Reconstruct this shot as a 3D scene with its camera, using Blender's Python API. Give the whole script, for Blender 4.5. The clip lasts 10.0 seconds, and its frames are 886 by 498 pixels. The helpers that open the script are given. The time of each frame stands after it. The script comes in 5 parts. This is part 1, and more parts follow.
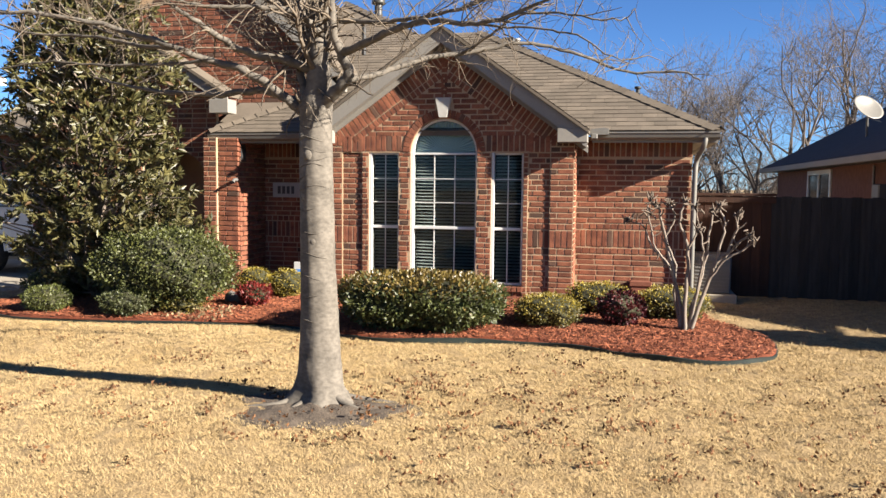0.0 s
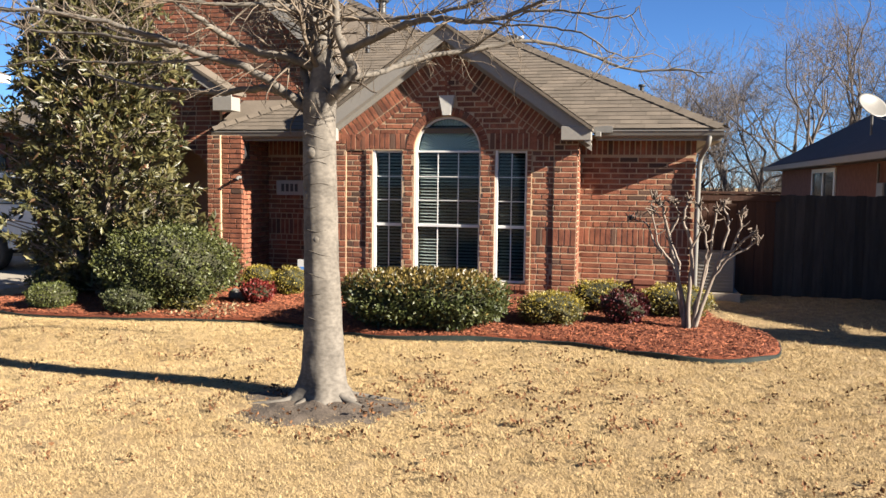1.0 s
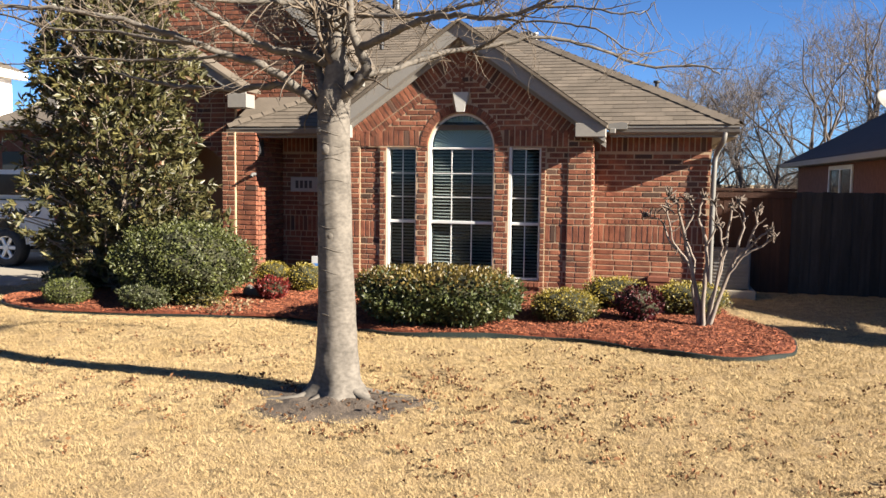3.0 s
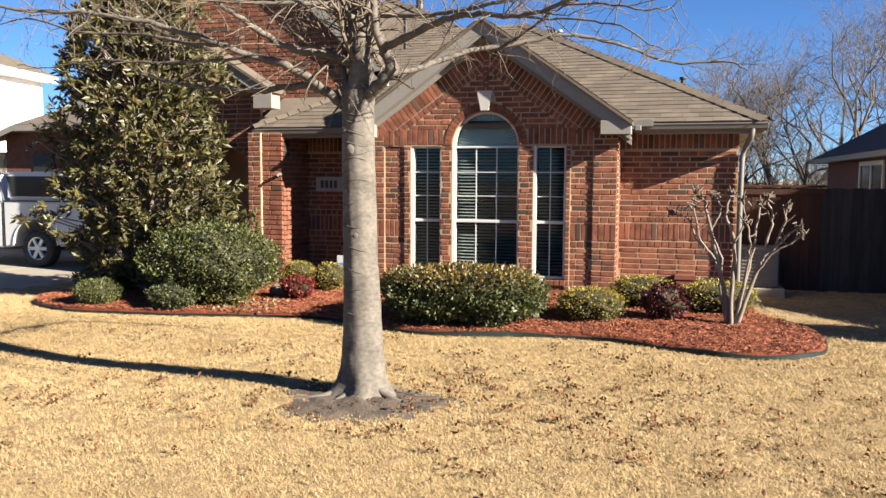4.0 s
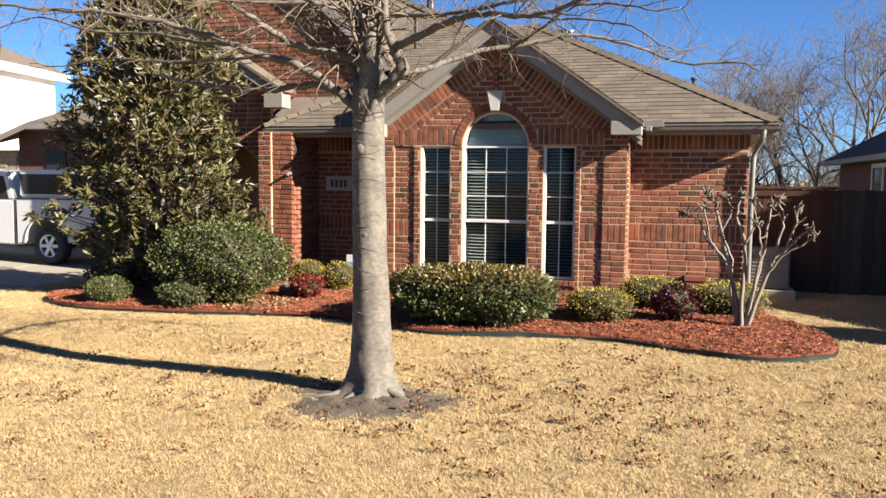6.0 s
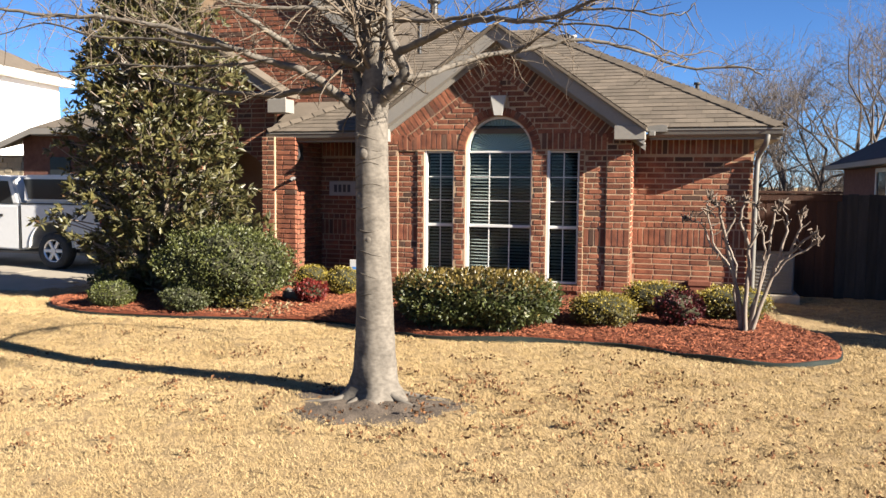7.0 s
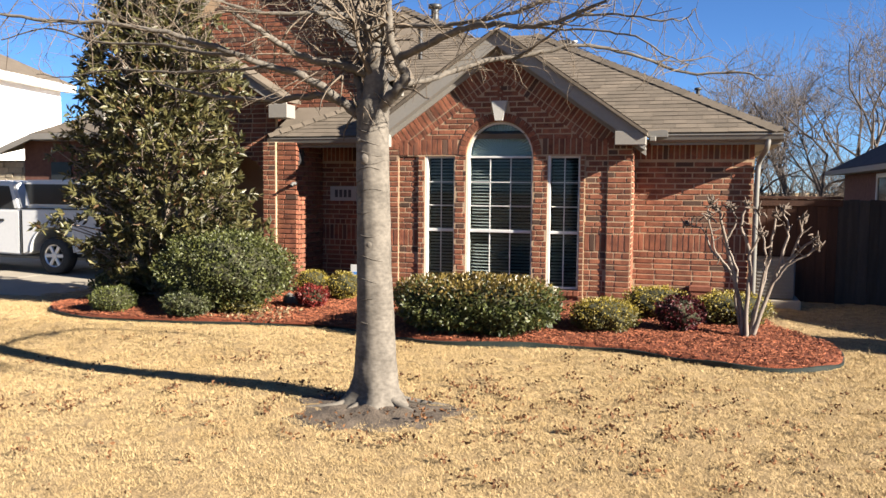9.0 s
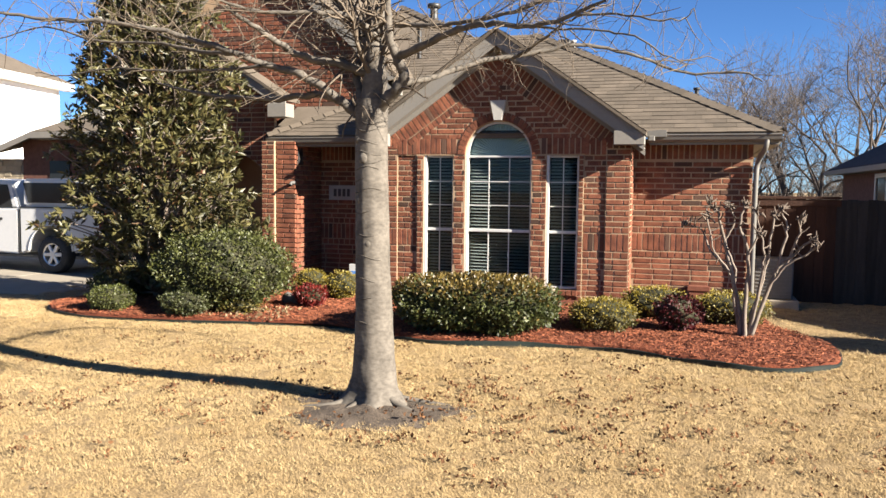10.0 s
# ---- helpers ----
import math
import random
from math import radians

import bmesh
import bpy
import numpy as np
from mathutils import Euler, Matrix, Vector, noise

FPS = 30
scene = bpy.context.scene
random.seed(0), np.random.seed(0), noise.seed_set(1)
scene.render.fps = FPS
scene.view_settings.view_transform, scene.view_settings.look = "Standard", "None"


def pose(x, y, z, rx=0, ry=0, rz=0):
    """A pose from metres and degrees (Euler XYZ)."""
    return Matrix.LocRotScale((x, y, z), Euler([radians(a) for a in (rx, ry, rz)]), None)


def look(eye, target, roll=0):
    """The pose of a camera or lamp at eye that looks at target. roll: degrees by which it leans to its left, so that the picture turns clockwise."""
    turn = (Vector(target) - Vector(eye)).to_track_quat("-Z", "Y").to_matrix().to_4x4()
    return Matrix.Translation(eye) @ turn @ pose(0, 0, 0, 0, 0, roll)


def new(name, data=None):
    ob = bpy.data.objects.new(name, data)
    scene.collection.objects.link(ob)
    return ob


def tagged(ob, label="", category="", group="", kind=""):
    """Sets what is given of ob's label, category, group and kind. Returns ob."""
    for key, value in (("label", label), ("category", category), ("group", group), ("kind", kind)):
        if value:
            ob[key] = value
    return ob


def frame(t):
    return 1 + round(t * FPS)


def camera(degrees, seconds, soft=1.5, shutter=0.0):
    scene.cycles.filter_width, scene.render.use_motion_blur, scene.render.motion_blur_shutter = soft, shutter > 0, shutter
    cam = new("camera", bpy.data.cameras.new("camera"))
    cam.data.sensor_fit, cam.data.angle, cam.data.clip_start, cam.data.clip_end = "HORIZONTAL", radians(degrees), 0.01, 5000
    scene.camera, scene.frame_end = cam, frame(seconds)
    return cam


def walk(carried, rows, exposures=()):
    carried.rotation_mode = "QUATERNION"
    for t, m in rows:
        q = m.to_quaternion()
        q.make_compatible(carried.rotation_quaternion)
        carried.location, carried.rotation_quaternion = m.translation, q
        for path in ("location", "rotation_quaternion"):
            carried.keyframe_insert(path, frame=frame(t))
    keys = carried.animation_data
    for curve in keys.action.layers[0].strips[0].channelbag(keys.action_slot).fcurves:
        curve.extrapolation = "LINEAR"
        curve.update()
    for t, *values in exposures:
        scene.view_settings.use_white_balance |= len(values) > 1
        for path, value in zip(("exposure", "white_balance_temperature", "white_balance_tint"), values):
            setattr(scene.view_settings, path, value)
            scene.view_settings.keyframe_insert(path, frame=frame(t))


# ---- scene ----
# Camera: a person stands on the lawn by the street and turns slowly to the left.
EYE = (0.0, 0.0, 1.65)
cam = camera(57.2, 10.0, soft=1.5)
TURNS = [
    (0, 13.174, -4.489, -0.599), (0.5, 13.043, -4.594, -0.719), (1, 13.418, -4.641, -0.668),
    (1.5, 13.855, -4.826, -0.663), (2, 14.094, -4.896, -0.670), (3.5, 14.973, -4.885, -0.697),
    (4, 16.109, -4.968, -0.259), (4.5, 15.956, -4.946, -0.322), (5, 16.182, -4.971, -0.374),
    (5.5, 16.524, -5.057, -0.498), (7, 17.030, -4.650, -0.495), (7.5, 16.915, -4.578, -0.602),
    (8, 16.837, -4.503, -0.549), (8.5, 16.927, -4.438, -0.422), (9, 17.087, -4.291, -0.517),
    (9.5, 16.964, -4.207, -0.597), (10, 17.001, -4.332, -0.617),
]
walk(cam, [(t, pose(*EYE, 90 + p, r, y)) for t, y, p, r in TURNS])

# Light: low winter sun from the right, clear sky
SUN_AZ, SUN_EL = 14.2, 24.8   # degrees in front of the facade's plane, degrees above the horizon
world = bpy.data.worlds.new("world")
scene.world = world
world.use_nodes = True
wn = world.node_tree.nodes
sky = wn.new("ShaderNodeTexSky")
sky.sky_type, sky.sun_disc = "NISHITA", False
sky.sun_elevation, sky.sun_rotation = radians(SUN_EL), radians(90 + SUN_AZ)
sky.air_density, sky.dust_density, sky.ozone_density = 0.65, 0.0, 8.5
world.node_tree.links.new(sky.outputs[0], wn["Background"].inputs[0])
wn["Background"].inputs[1].default_value = 0.034
sun = new("sun", bpy.data.lights.new("sun", "SUN"))
sun.data.energy, sun.data.angle, sun.data.color = 5.0, radians(0.55), (1.0, 0.91, 0.79)
sun_from = Vector((math.cos(radians(SUN_AZ)) * math.cos(radians(SUN_EL)), -math.sin(radians(SUN_AZ)) * math.cos(radians(SUN_EL)), math.sin(radians(SUN_EL))))
sun.matrix_world = look(sun_from * 50, (0, 0, 0))
scene.view_settings.exposure = 2.35


# ---- materials ----
def material(name, a, b, rough=0.8, scale=4.0, fine=60.0, bump=0.2, metal=0.0, spread=0.0, per="", c=None, dist=0.01, spec=0.3, stretch=(1, 1, 1)):
    """Two colours mixed by coarse and fine noise, with relief; spread: brightness per object or island; c: third colour of some pieces."""
    m = bpy.data.materials.new(name)
    m.use_nodes = True
    n, l = m.node_tree.nodes, m.node_tree.links
    bsdf = n["Principled BSDF"]
    bsdf.inputs["Roughness"].default_value, bsdf.inputs["Metallic"].default_value = rough, metal
    bsdf.inputs["Specular IOR Level"].default_value = spec
    tc = n.new("ShaderNodeTexCoord")
    geo = n.new("ShaderNodeNewGeometry")
    mp = n.new("ShaderNodeMapping")
    mp.inputs["Scale"].default_value = stretch
    l.new(geo.outputs["Position"], mp.inputs[0])
    n1, n2 = n.new("ShaderNodeTexNoise"), n.new("ShaderNodeTexNoise")
    for nd, s, det in ((n1, scale, 4), (n2, fine, 3)):
        nd.inputs["Scale"].default_value, nd.inputs["Detail"].default_value = s, det
        l.new(mp.outputs[0], nd.inputs["Vector"])
    add = n.new("ShaderNodeMath")
    add.operation = "ADD"
    l.new(n1.outputs[0], add.inputs[0]), l.new(n2.outputs[0], add.inputs[1])
    rng = n.new("ShaderNodeMapRange")
    rng.inputs[1].default_value, rng.inputs[2].default_value = 0.75, 1.25
    l.new(add.outputs[0], rng.inputs[0])
    mix = n.new("ShaderNodeMix")
    mix.data_type = "RGBA"
    mix.inputs[6].default_value, mix.inputs[7].default_value = (*a, 1), (*b, 1)
    l.new(rng.outputs[0], mix.inputs[0])
    out = mix.outputs[2]
    if per:
        rnd = n.new("ShaderNodeObjectInfo").outputs["Random"] if per == "object" else geo.outputs["Random Per Island"]
        if c:
            step = n.new("ShaderNodeMapRange")
            step.inputs[1].default_value, step.inputs[2].default_value = 0.86, 0.95
            l.new(rnd, step.inputs[0])
            m3 = n.new("ShaderNodeMix")
            m3.data_type = "RGBA"
            m3.inputs[7].default_value = (*c, 1)
            l.new(step.outputs[0], m3.inputs[0]), l.new(out, m3.inputs[6])
            out = m3.outputs[2]
        hsv = n.new("ShaderNodeHueSaturation")
        val = n.new("ShaderNodeMath")
        val.operation = "MULTIPLY"
        val.inputs[1].default_value = 7.31
        fr = n.new("ShaderNodeMath")
        fr.operation = "FRACT"
        l.new(rnd, val.inputs[0]), l.new(val.outputs[0], fr.inputs[0])
        vr = n.new("ShaderNodeMapRange")
        vr.inputs[3].default_value, vr.inputs[4].default_value = 1 - spread, 1 + spread
        l.new(fr.outputs[0], vr.inputs[0]), l.new(vr.outputs[0], hsv.inputs["Value"])
        l.new(out, hsv.inputs["Color"])
        out = hsv.outputs[0]
    l.new(out, bsdf.inputs["Base Color"])
    if bump:
        bp = n.new("ShaderNodeBump")
        bp.inputs["Strength"].default_value, bp.inputs["Distance"].default_value = bump, dist
        l.new(add.outputs[0], bp.inputs["Height"]), l.new(bp.outputs[0], bsdf.inputs["Normal"])
    return m


def leaf_material(name, a, b, rough, spec=0.5, through_light=0.32):
    """A leaf: colour by island, gloss, some light passing through."""
    m = material(name, a, b, rough, 6, 90, 0.1, spread=0.45, per="island", spec=spec)
    n, l = m.node_tree.nodes, m.node_tree.links
    bsdf = n["Principled BSDF"]
    tr = n.new("ShaderNodeBsdfTranslucent")
    l.new(bsdf.inputs["Base Color"].links[0].from_socket, tr.inputs[0])
    ms = n.new("ShaderNodeMixShader")
    ms.inputs[0].default_value = through_light
    l.new(bsdf.outputs[0], ms.inputs[1]), l.new(tr.outputs[0], ms.inputs[2])
    l.new(ms.outputs[0], n["Material Output"].inputs[0])
    return m


BRICK_A, BRICK_B, BRICK_C = (0.088, 0.028, 0.016), (0.212, 0.079, 0.042), (0.072, 0.039, 0.026)
M_BRICK = material("brick_piece", BRICK_A, BRICK_B, 0.9, 9, 120, 0.5, spread=0.27, per="object", c=BRICK_C, dist=0.004)
M_BRICKS = material("brick_field", BRICK_A, BRICK_B, 0.9, 9, 120, 0.5, spread=0.27, per="island", c=BRICK_C, dist=0.004)
M_MORTAR = material("mortar", (0.262, 0.18, 0.112), (0.325, 0.236, 0.152), 0.95, 5, 150, 0.4, dist=0.004)
M_SHINGLE = material("shingle", (0.076, 0.062, 0.046), (0.108, 0.087, 0.066), 0.95, 3, 200, 0.4, spread=0.16, per="island", dist=0.004)
M_SHINGLE_DARK = material("dark_shingle", (0.024, 0.024, 0.030), (0.036, 0.036, 0.044), 0.95, 3, 150, 0.4, spread=0.12, per="island", dist=0.004)
M_TRIM = material("painted_trim", (0.168, 0.156, 0.136), (0.192, 0.179, 0.156), 0.6, 1.5, 30, 0.08)
M_GUTTER = material("gutter_paint", (0.120, 0.114, 0.100), (0.148, 0.140, 0.124), 0.4, 1.5, 30, 0.05, spec=0.5)
M_WHITE = material("white_vinyl", (0.42, 0.415, 0.4), (0.48, 0.475, 0.455), 0.4, 2, 40, 0.03, spec=0.5)
M_LIME = material("cast_stone", (0.304, 0.292, 0.264), (0.363, 0.351, 0.316), 0.85, 6, 90, 0.2)
M_BLIND = material("blind_slat", (0.26, 0.27, 0.26), (0.31, 0.32, 0.31), 0.5, 2, 40, 0.02)
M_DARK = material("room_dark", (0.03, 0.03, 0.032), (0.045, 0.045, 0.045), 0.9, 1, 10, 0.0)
M_SOIL = material("bare_soil", (0.046, 0.035, 0.026), (0.102, 0.079, 0.058), 0.95, 5, 70, 0.6, dist=0.02)
M_LAWN = material("lawn_thatch", (0.145, 0.098, 0.046), (0.275, 0.195, 0.096), 0.95, 7, 60, 0.8, dist=0.02)
M_GRASS = material("dry_grass", (0.31, 0.218, 0.099), (0.385, 0.286, 0.145), 0.8, 1.2, 9, 0.0, spread=0.14, per="island")
M_MULCH_BED = material("mulch_bed", (0.064, 0.014, 0.005), (0.128, 0.032, 0.012), 0.95, 10, 80, 0.8, dist=0.02)
M_MULCH = material("mulch_chip", (0.148, 0.042, 0.018), (0.207, 0.072, 0.034), 0.9, 8, 90, 0.4, spread=0.45, per="island")
M_EDGING = material("green_edging", (0.005, 0.009, 0.0075), (0.011, 0.017, 0.014), 0.6, 5, 60, 0.1)
M_BARK = material("smooth_bark", (0.062, 0.054, 0.044), (0.122, 0.107, 0.088), 0.9, 3.5, 26, 0.3, dist=0.008, stretch=(1, 1, 1.7))
M_SCAR = material("bark_scar", (0.045, 0.038, 0.031), (0.095, 0.082, 0.066), 0.95, 8, 60, 0.3)
M_TWIG = material("twig_bark", (0.076, 0.058, 0.042), (0.132, 0.105, 0.076), 0.9, 6, 60, 0.3)
M_MYRTLE = material("myrtle_bark", (0.120, 0.094, 0.072), (0.192, 0.160, 0.132), 0.8, 8, 70, 0.3, stretch=(1, 1, 0.3))
M_KNOB = material("knob_bark", (0.062, 0.047, 0.036), (0.135, 0.105, 0.082), 0.9, 8, 70, 0.3)
M_FAR_BARK = material("far_bark", (0.058, 0.047, 0.04), (0.108, 0.09, 0.077), 0.95, 3, 30, 0.2)
M_MAGNOLIA = leaf_material("magnolia_leaf", (0.022, 0.027, 0.01), (0.112, 0.096, 0.034), 0.46, 0.4, 0.16)
M_MAGNOLIA_BROWN = leaf_material("magnolia_brown", (0.059, 0.032, 0.012), (0.100, 0.058, 0.024), 0.5)
M_HOLLY = leaf_material("holly_leaf", (0.028, 0.039, 0.011), (0.083, 0.090, 0.027), 0.48, 0.45)
M_BOX = leaf_material("box_leaf", (0.04, 0.05, 0.012), (0.1, 0.108, 0.026), 0.45)
M_YELLOW = leaf_material("golden_leaf", (0.148, 0.113, 0.014), (0.242, 0.187, 0.023), 0.5)
M_OLIVE = leaf_material("olive_leaf", (0.059, 0.056, 0.012), (0.144, 0.112, 0.020), 0.5)
M_ROUND = leaf_material("round_shrub_leaf", (0.026, 0.034, 0.009), (0.080, 0.084, 0.021), 0.5, 0.4, 0.2)
M_GREYLEAF = leaf_material("grey_green_leaf", (0.034, 0.04, 0.014), (0.082, 0.09, 0.029), 0.5)
M_BRONZE = leaf_material("bronze_leaf", (0.076, 0.050, 0.013), (0.152, 0.112, 0.027), 0.42, 0.5)
M_RED = leaf_material("red_leaf", (0.105, 0.009, 0.009), (0.168, 0.020, 0.012), 0.5)
M_MAROON = leaf_material("maroon_leaf", (0.040, 0.005, 0.007), (0.087, 0.010, 0.010), 0.5)
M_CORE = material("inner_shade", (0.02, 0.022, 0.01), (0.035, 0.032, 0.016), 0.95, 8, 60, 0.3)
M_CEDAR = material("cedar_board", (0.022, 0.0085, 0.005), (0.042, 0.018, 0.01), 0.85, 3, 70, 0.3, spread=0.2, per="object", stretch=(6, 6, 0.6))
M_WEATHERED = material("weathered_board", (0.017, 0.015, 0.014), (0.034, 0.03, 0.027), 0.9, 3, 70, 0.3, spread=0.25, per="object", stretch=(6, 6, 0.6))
M_LEDGE = material("cream_stone", (0.223, 0.179, 0.120), (0.296, 0.252, 0.179), 0.9, 5, 60, 0.4, spread=0.3, per="object")
M_CONCRETE = material("concrete", (0.207, 0.179, 0.140), (0.247, 0.220, 0.176), 0.9, 2, 60, 0.2)
M_STONE = material("field_stone", (0.087, 0.083, 0.076), (0.144, 0.136, 0.120), 0.9, 8, 60, 0.4)
M_CLAY = material("clay", (0.112, 0.036, 0.020), (0.144, 0.052, 0.030), 0.8, 6, 50, 0.2)
M_METAL = material("grey_metal", (0.080, 0.078, 0.074), (0.108, 0.106, 0.100), 0.5, 3, 50, 0.1, spec=0.5)
M_BLACK = material("black_metal", (0.015, 0.015, 0.016), (0.03, 0.03, 0.03), 0.5, 3, 50, 0.1)
M_PORCH = material("porch_shade", (0.004, 0.004, 0.004), (0.008, 0.0075, 0.007), 0.9, 3, 50, 0.1)
M_SIDING = material("white_siding", (0.78, 0.78, 0.78), (0.84, 0.84, 0.83), 0.7, 1, 30, 0.05)
M_PAINT = material("silver_paint", (0.46, 0.46, 0.455), (0.5, 0.5, 0.49), 0.35, 0.8, 15, 0.0, metal=0.1, spec=0.5)
M_TYRE = material("tyre", (0.025, 0.025, 0.025), (0.05, 0.048, 0.045), 0.85, 8, 60, 0.2)
M_RIM = material("alloy_rim", (0.6, 0.6, 0.6), (0.7, 0.7, 0.7), 0.3, 4, 40, 0.0, metal=0.7)
M_INK = material("black_ink", (0.03, 0.03, 0.03), (0.05, 0.05, 0.05), 0.6, 4, 40, 0.0)
M_BLUE = material("blue_ink", (0.05, 0.16, 0.42), (0.07, 0.2, 0.5), 0.5, 4, 40, 0.0)


def glass(name, tint, gloss):
    m = bpy.data.materials.new(name)
    m.use_nodes = True
    n, l = m.node_tree.nodes, m.node_tree.links
    tr, gl = n.new("ShaderNodeBsdfTransparent"), n.new("ShaderNodeBsdfGlossy")
    tr.inputs[0].default_value, gl.inputs["Roughness"].default_value = (*tint, 1), 0.02
    fr = n.new("ShaderNodeFresnel")
    fr.inputs[0].default_value = gloss
    ms = n.new("ShaderNodeMixShader")
    l.new(fr.outputs[0], ms.inputs[0]), l.new(tr.outputs[0], ms.inputs[1]), l.new(gl.outputs[0], ms.inputs[2])
    l.new(ms.outputs[0], n["Material Output"].inputs[0])
    return m


M_GLASS = glass("window_glass", (0.72, 0.78, 0.78), 1.28)
M_TINT = material("tinted_glass", (0.018, 0.02, 0.022), (0.026, 0.028, 0.03), 0.08, 0.5, 4, 0.0, spec=0.12)


# ---- mesh helpers ----
def empty(name, x=0, y=0, z=0):
    ob = new(name)
    ob.location = (x, y, z)
    ob.empty_display_size = 0.1
    return ob


def hook(ob, parent, label=""):
    if parent:
        ob.parent = parent
        bpy.context.view_layer.update()
        ob.matrix_parent_inverse = parent.matrix_world.inverted()
    return tagged(ob, label)


def part(name, bm, mat, parent=None, label="", smooth=False):
    me = bpy.data.meshes.new(name)
    bm.to_mesh(me)
    bm.free()
    if smooth:
        me.polygons.foreach_set("use_smooth", [True] * len(me.polygons))
    me.materials.append(mat)
    return hook(new(name, me), parent, label)


def soup(name, verts, faces, mat, parent=None, label="", smooth=False, stuff=False):
    """One mesh from arrays: verts n x 3, faces m x k."""
    verts, faces = np.asarray(verts, float), np.asarray(faces, int)
    me = bpy.data.meshes.new(name)
    k = faces.shape[1]
    me.vertices.add(len(verts)), me.loops.add(faces.size), me.polygons.add(len(faces))
    me.vertices.foreach_set("co", verts.ravel())
    me.loops.foreach_set("vertex_index", faces.ravel())
    me.polygons.foreach_set("loop_start", np.arange(0, faces.size, k))
    me.polygons.foreach_set("use_smooth", np.full(len(faces), smooth))
    me.update(calc_edges=True)
    me.validate()
    me.materials.append(mat)
    ob = hook(new(name, me), parent, label)
    return tagged(ob, kind="stuff") if stuff else ob


def box(bm, x0, x1, y0, y1, z0, z1, bevel=0.0, m=None):
    vs = [bm.verts.new((x, y, z)) for z in (z0, z1) for y in (y0, y1) for x in (x0, x1)]
    fs = [bm.faces.new([vs[i] for i in q]) for q in ((0, 2, 3, 1), (4, 5, 7, 6), (0, 1, 5, 4), (2, 6, 7, 3), (0, 4, 6, 2), (1, 3, 7, 5))]
    if bevel:
        es = list({e for f in fs for e in f.edges})
        r = bmesh.ops.bevel(bm, geom=es, offset=bevel, segments=1, affect="EDGES")
    if m:
        bmesh.ops.transform(bm, matrix=m, verts=[v for v in (vs if not bevel else {v for f in r["faces"] for v in f.verts})])
    return bm


def slab(bm, pts, thick, up=(0, 0, 1)):
    """A plate: polygon pts as its top, thickened against up."""
    top = [bm.verts.new(p) for p in pts]
    low = [bm.verts.new(Vector(p) - Vector(up) * thick) for p in pts]
    bm.faces.new(top), bm.faces.new(low[::-1])
    for i in range(len(pts)):
        j = (i + 1) % len(pts)
        bm.faces.new([top[i], low[i], low[j], top[j]])
    bmesh.ops.recalc_face_normals(bm, faces=bm.faces[:])
    return bm


def prism(bm, poly, y0, y1):
    """Polygon of (x, z), extruded from y0 to y1."""
    a = [bm.verts.new((x, y0, z)) for x, z in poly]
    b = [bm.verts.new((x, y1, z)) for x, z in poly]
    bm.faces.new(a), bm.faces.new(b[::-1])
    for i in range(len(poly)):
        j = (i + 1) % len(poly)
        bm.faces.new([a[i], b[i], b[j], a[j]])
    bmesh.ops.recalc_face_normals(bm, faces=bm.faces[:])
    return bm


class Tubes:
    """Gathers tapered tubes into one mesh."""

    def __init__(self):
        self.v, self.f, self.n = [], [], 0

    def add(self, pts, radii, sides=6):
        pts = np.asarray(pts, float)
        tan = np.gradient(pts, axis=0)
        tan /= np.linalg.norm(tan, axis=1)[:, None] + 1e-9
        ref = np.array([0.31, 0.17, 0.94]) if abs(tan[0][2]) < 0.8 else np.array([0.9, 0.3, 0.1])
        u = np.cross(tan, ref)
        u /= np.linalg.norm(u, axis=1)[:, None] + 1e-9
        w = np.cross(tan, u)
        ang = np.arange(sides) * 2 * np.pi / sides
        ring = pts[:, None] + np.asarray(radii, float)[:, None, None] * (np.cos(ang)[None, :, None] * u[:, None] + np.sin(ang)[None, :, None] * w[:, None])
        self.v.append(ring.reshape(-1, 3))
        i, j = np.meshgrid(np.arange(len(pts) - 1), np.arange(sides), indexing="ij")
        a = self.n + i * sides + j
        b = self.n + i * sides + (j + 1) % sides
        self.f.append(np.stack([a, b, b + sides, a + sides], -1).reshape(-1, 4))
        self.n += len(pts) * sides

    def make(self, name, mat, parent=None, label=""):
        return soup(name, np.concatenate(self.v), np.concatenate(self.f), mat, parent, label, smooth=True)


def smooth_path(pts, k=4):
    """Catmull-Rom points through pts."""
    p = np.asarray(pts, float)
    q = np.vstack([2 * p[0] - p[1], p, 2 * p[-1] - p[-2]])
    out = []
    for i in range(1, len(q) - 2):
        for s in np.arange(k) / k:
            out.append(0.5 * (2 * q[i] + (q[i + 1] - q[i - 1]) * s + (2 * q[i - 1] - 5 * q[i] + 4 * q[i + 1] - q[i + 2]) * s * s + (3 * q[i] - q[i - 1] - 3 * q[i + 1] + q[i + 2]) * s ** 3))
    return np.array(out + [p[-1]])


# ---- ground ----
def ground_z(x, y):
    drop = np.clip((-8.6 - x) / 2.0, 0, 1)
    side = np.clip((-2.8 - np.asarray(x)) / 3.4, 0, 1)
    front = np.clip((8.1 - np.asarray(y)) / 1.3, 0, 1)
    return -0.04 * drop * drop * (3 - 2 * drop) - 0.15 * side * side * (3 - 2 * side) * front * front * (3 - 2 * front)


def wobble(x, y, k=1.0):
    return (np.sin(3.1 * k * x + 1.3 * np.sin(2.3 * k * y)) + np.sin(2.7 * k * y + 1.7 * np.sin(3.7 * k * x + 0.5)) + np.sin(5.3 * k * (x + y)) * 0.6) / 2.6


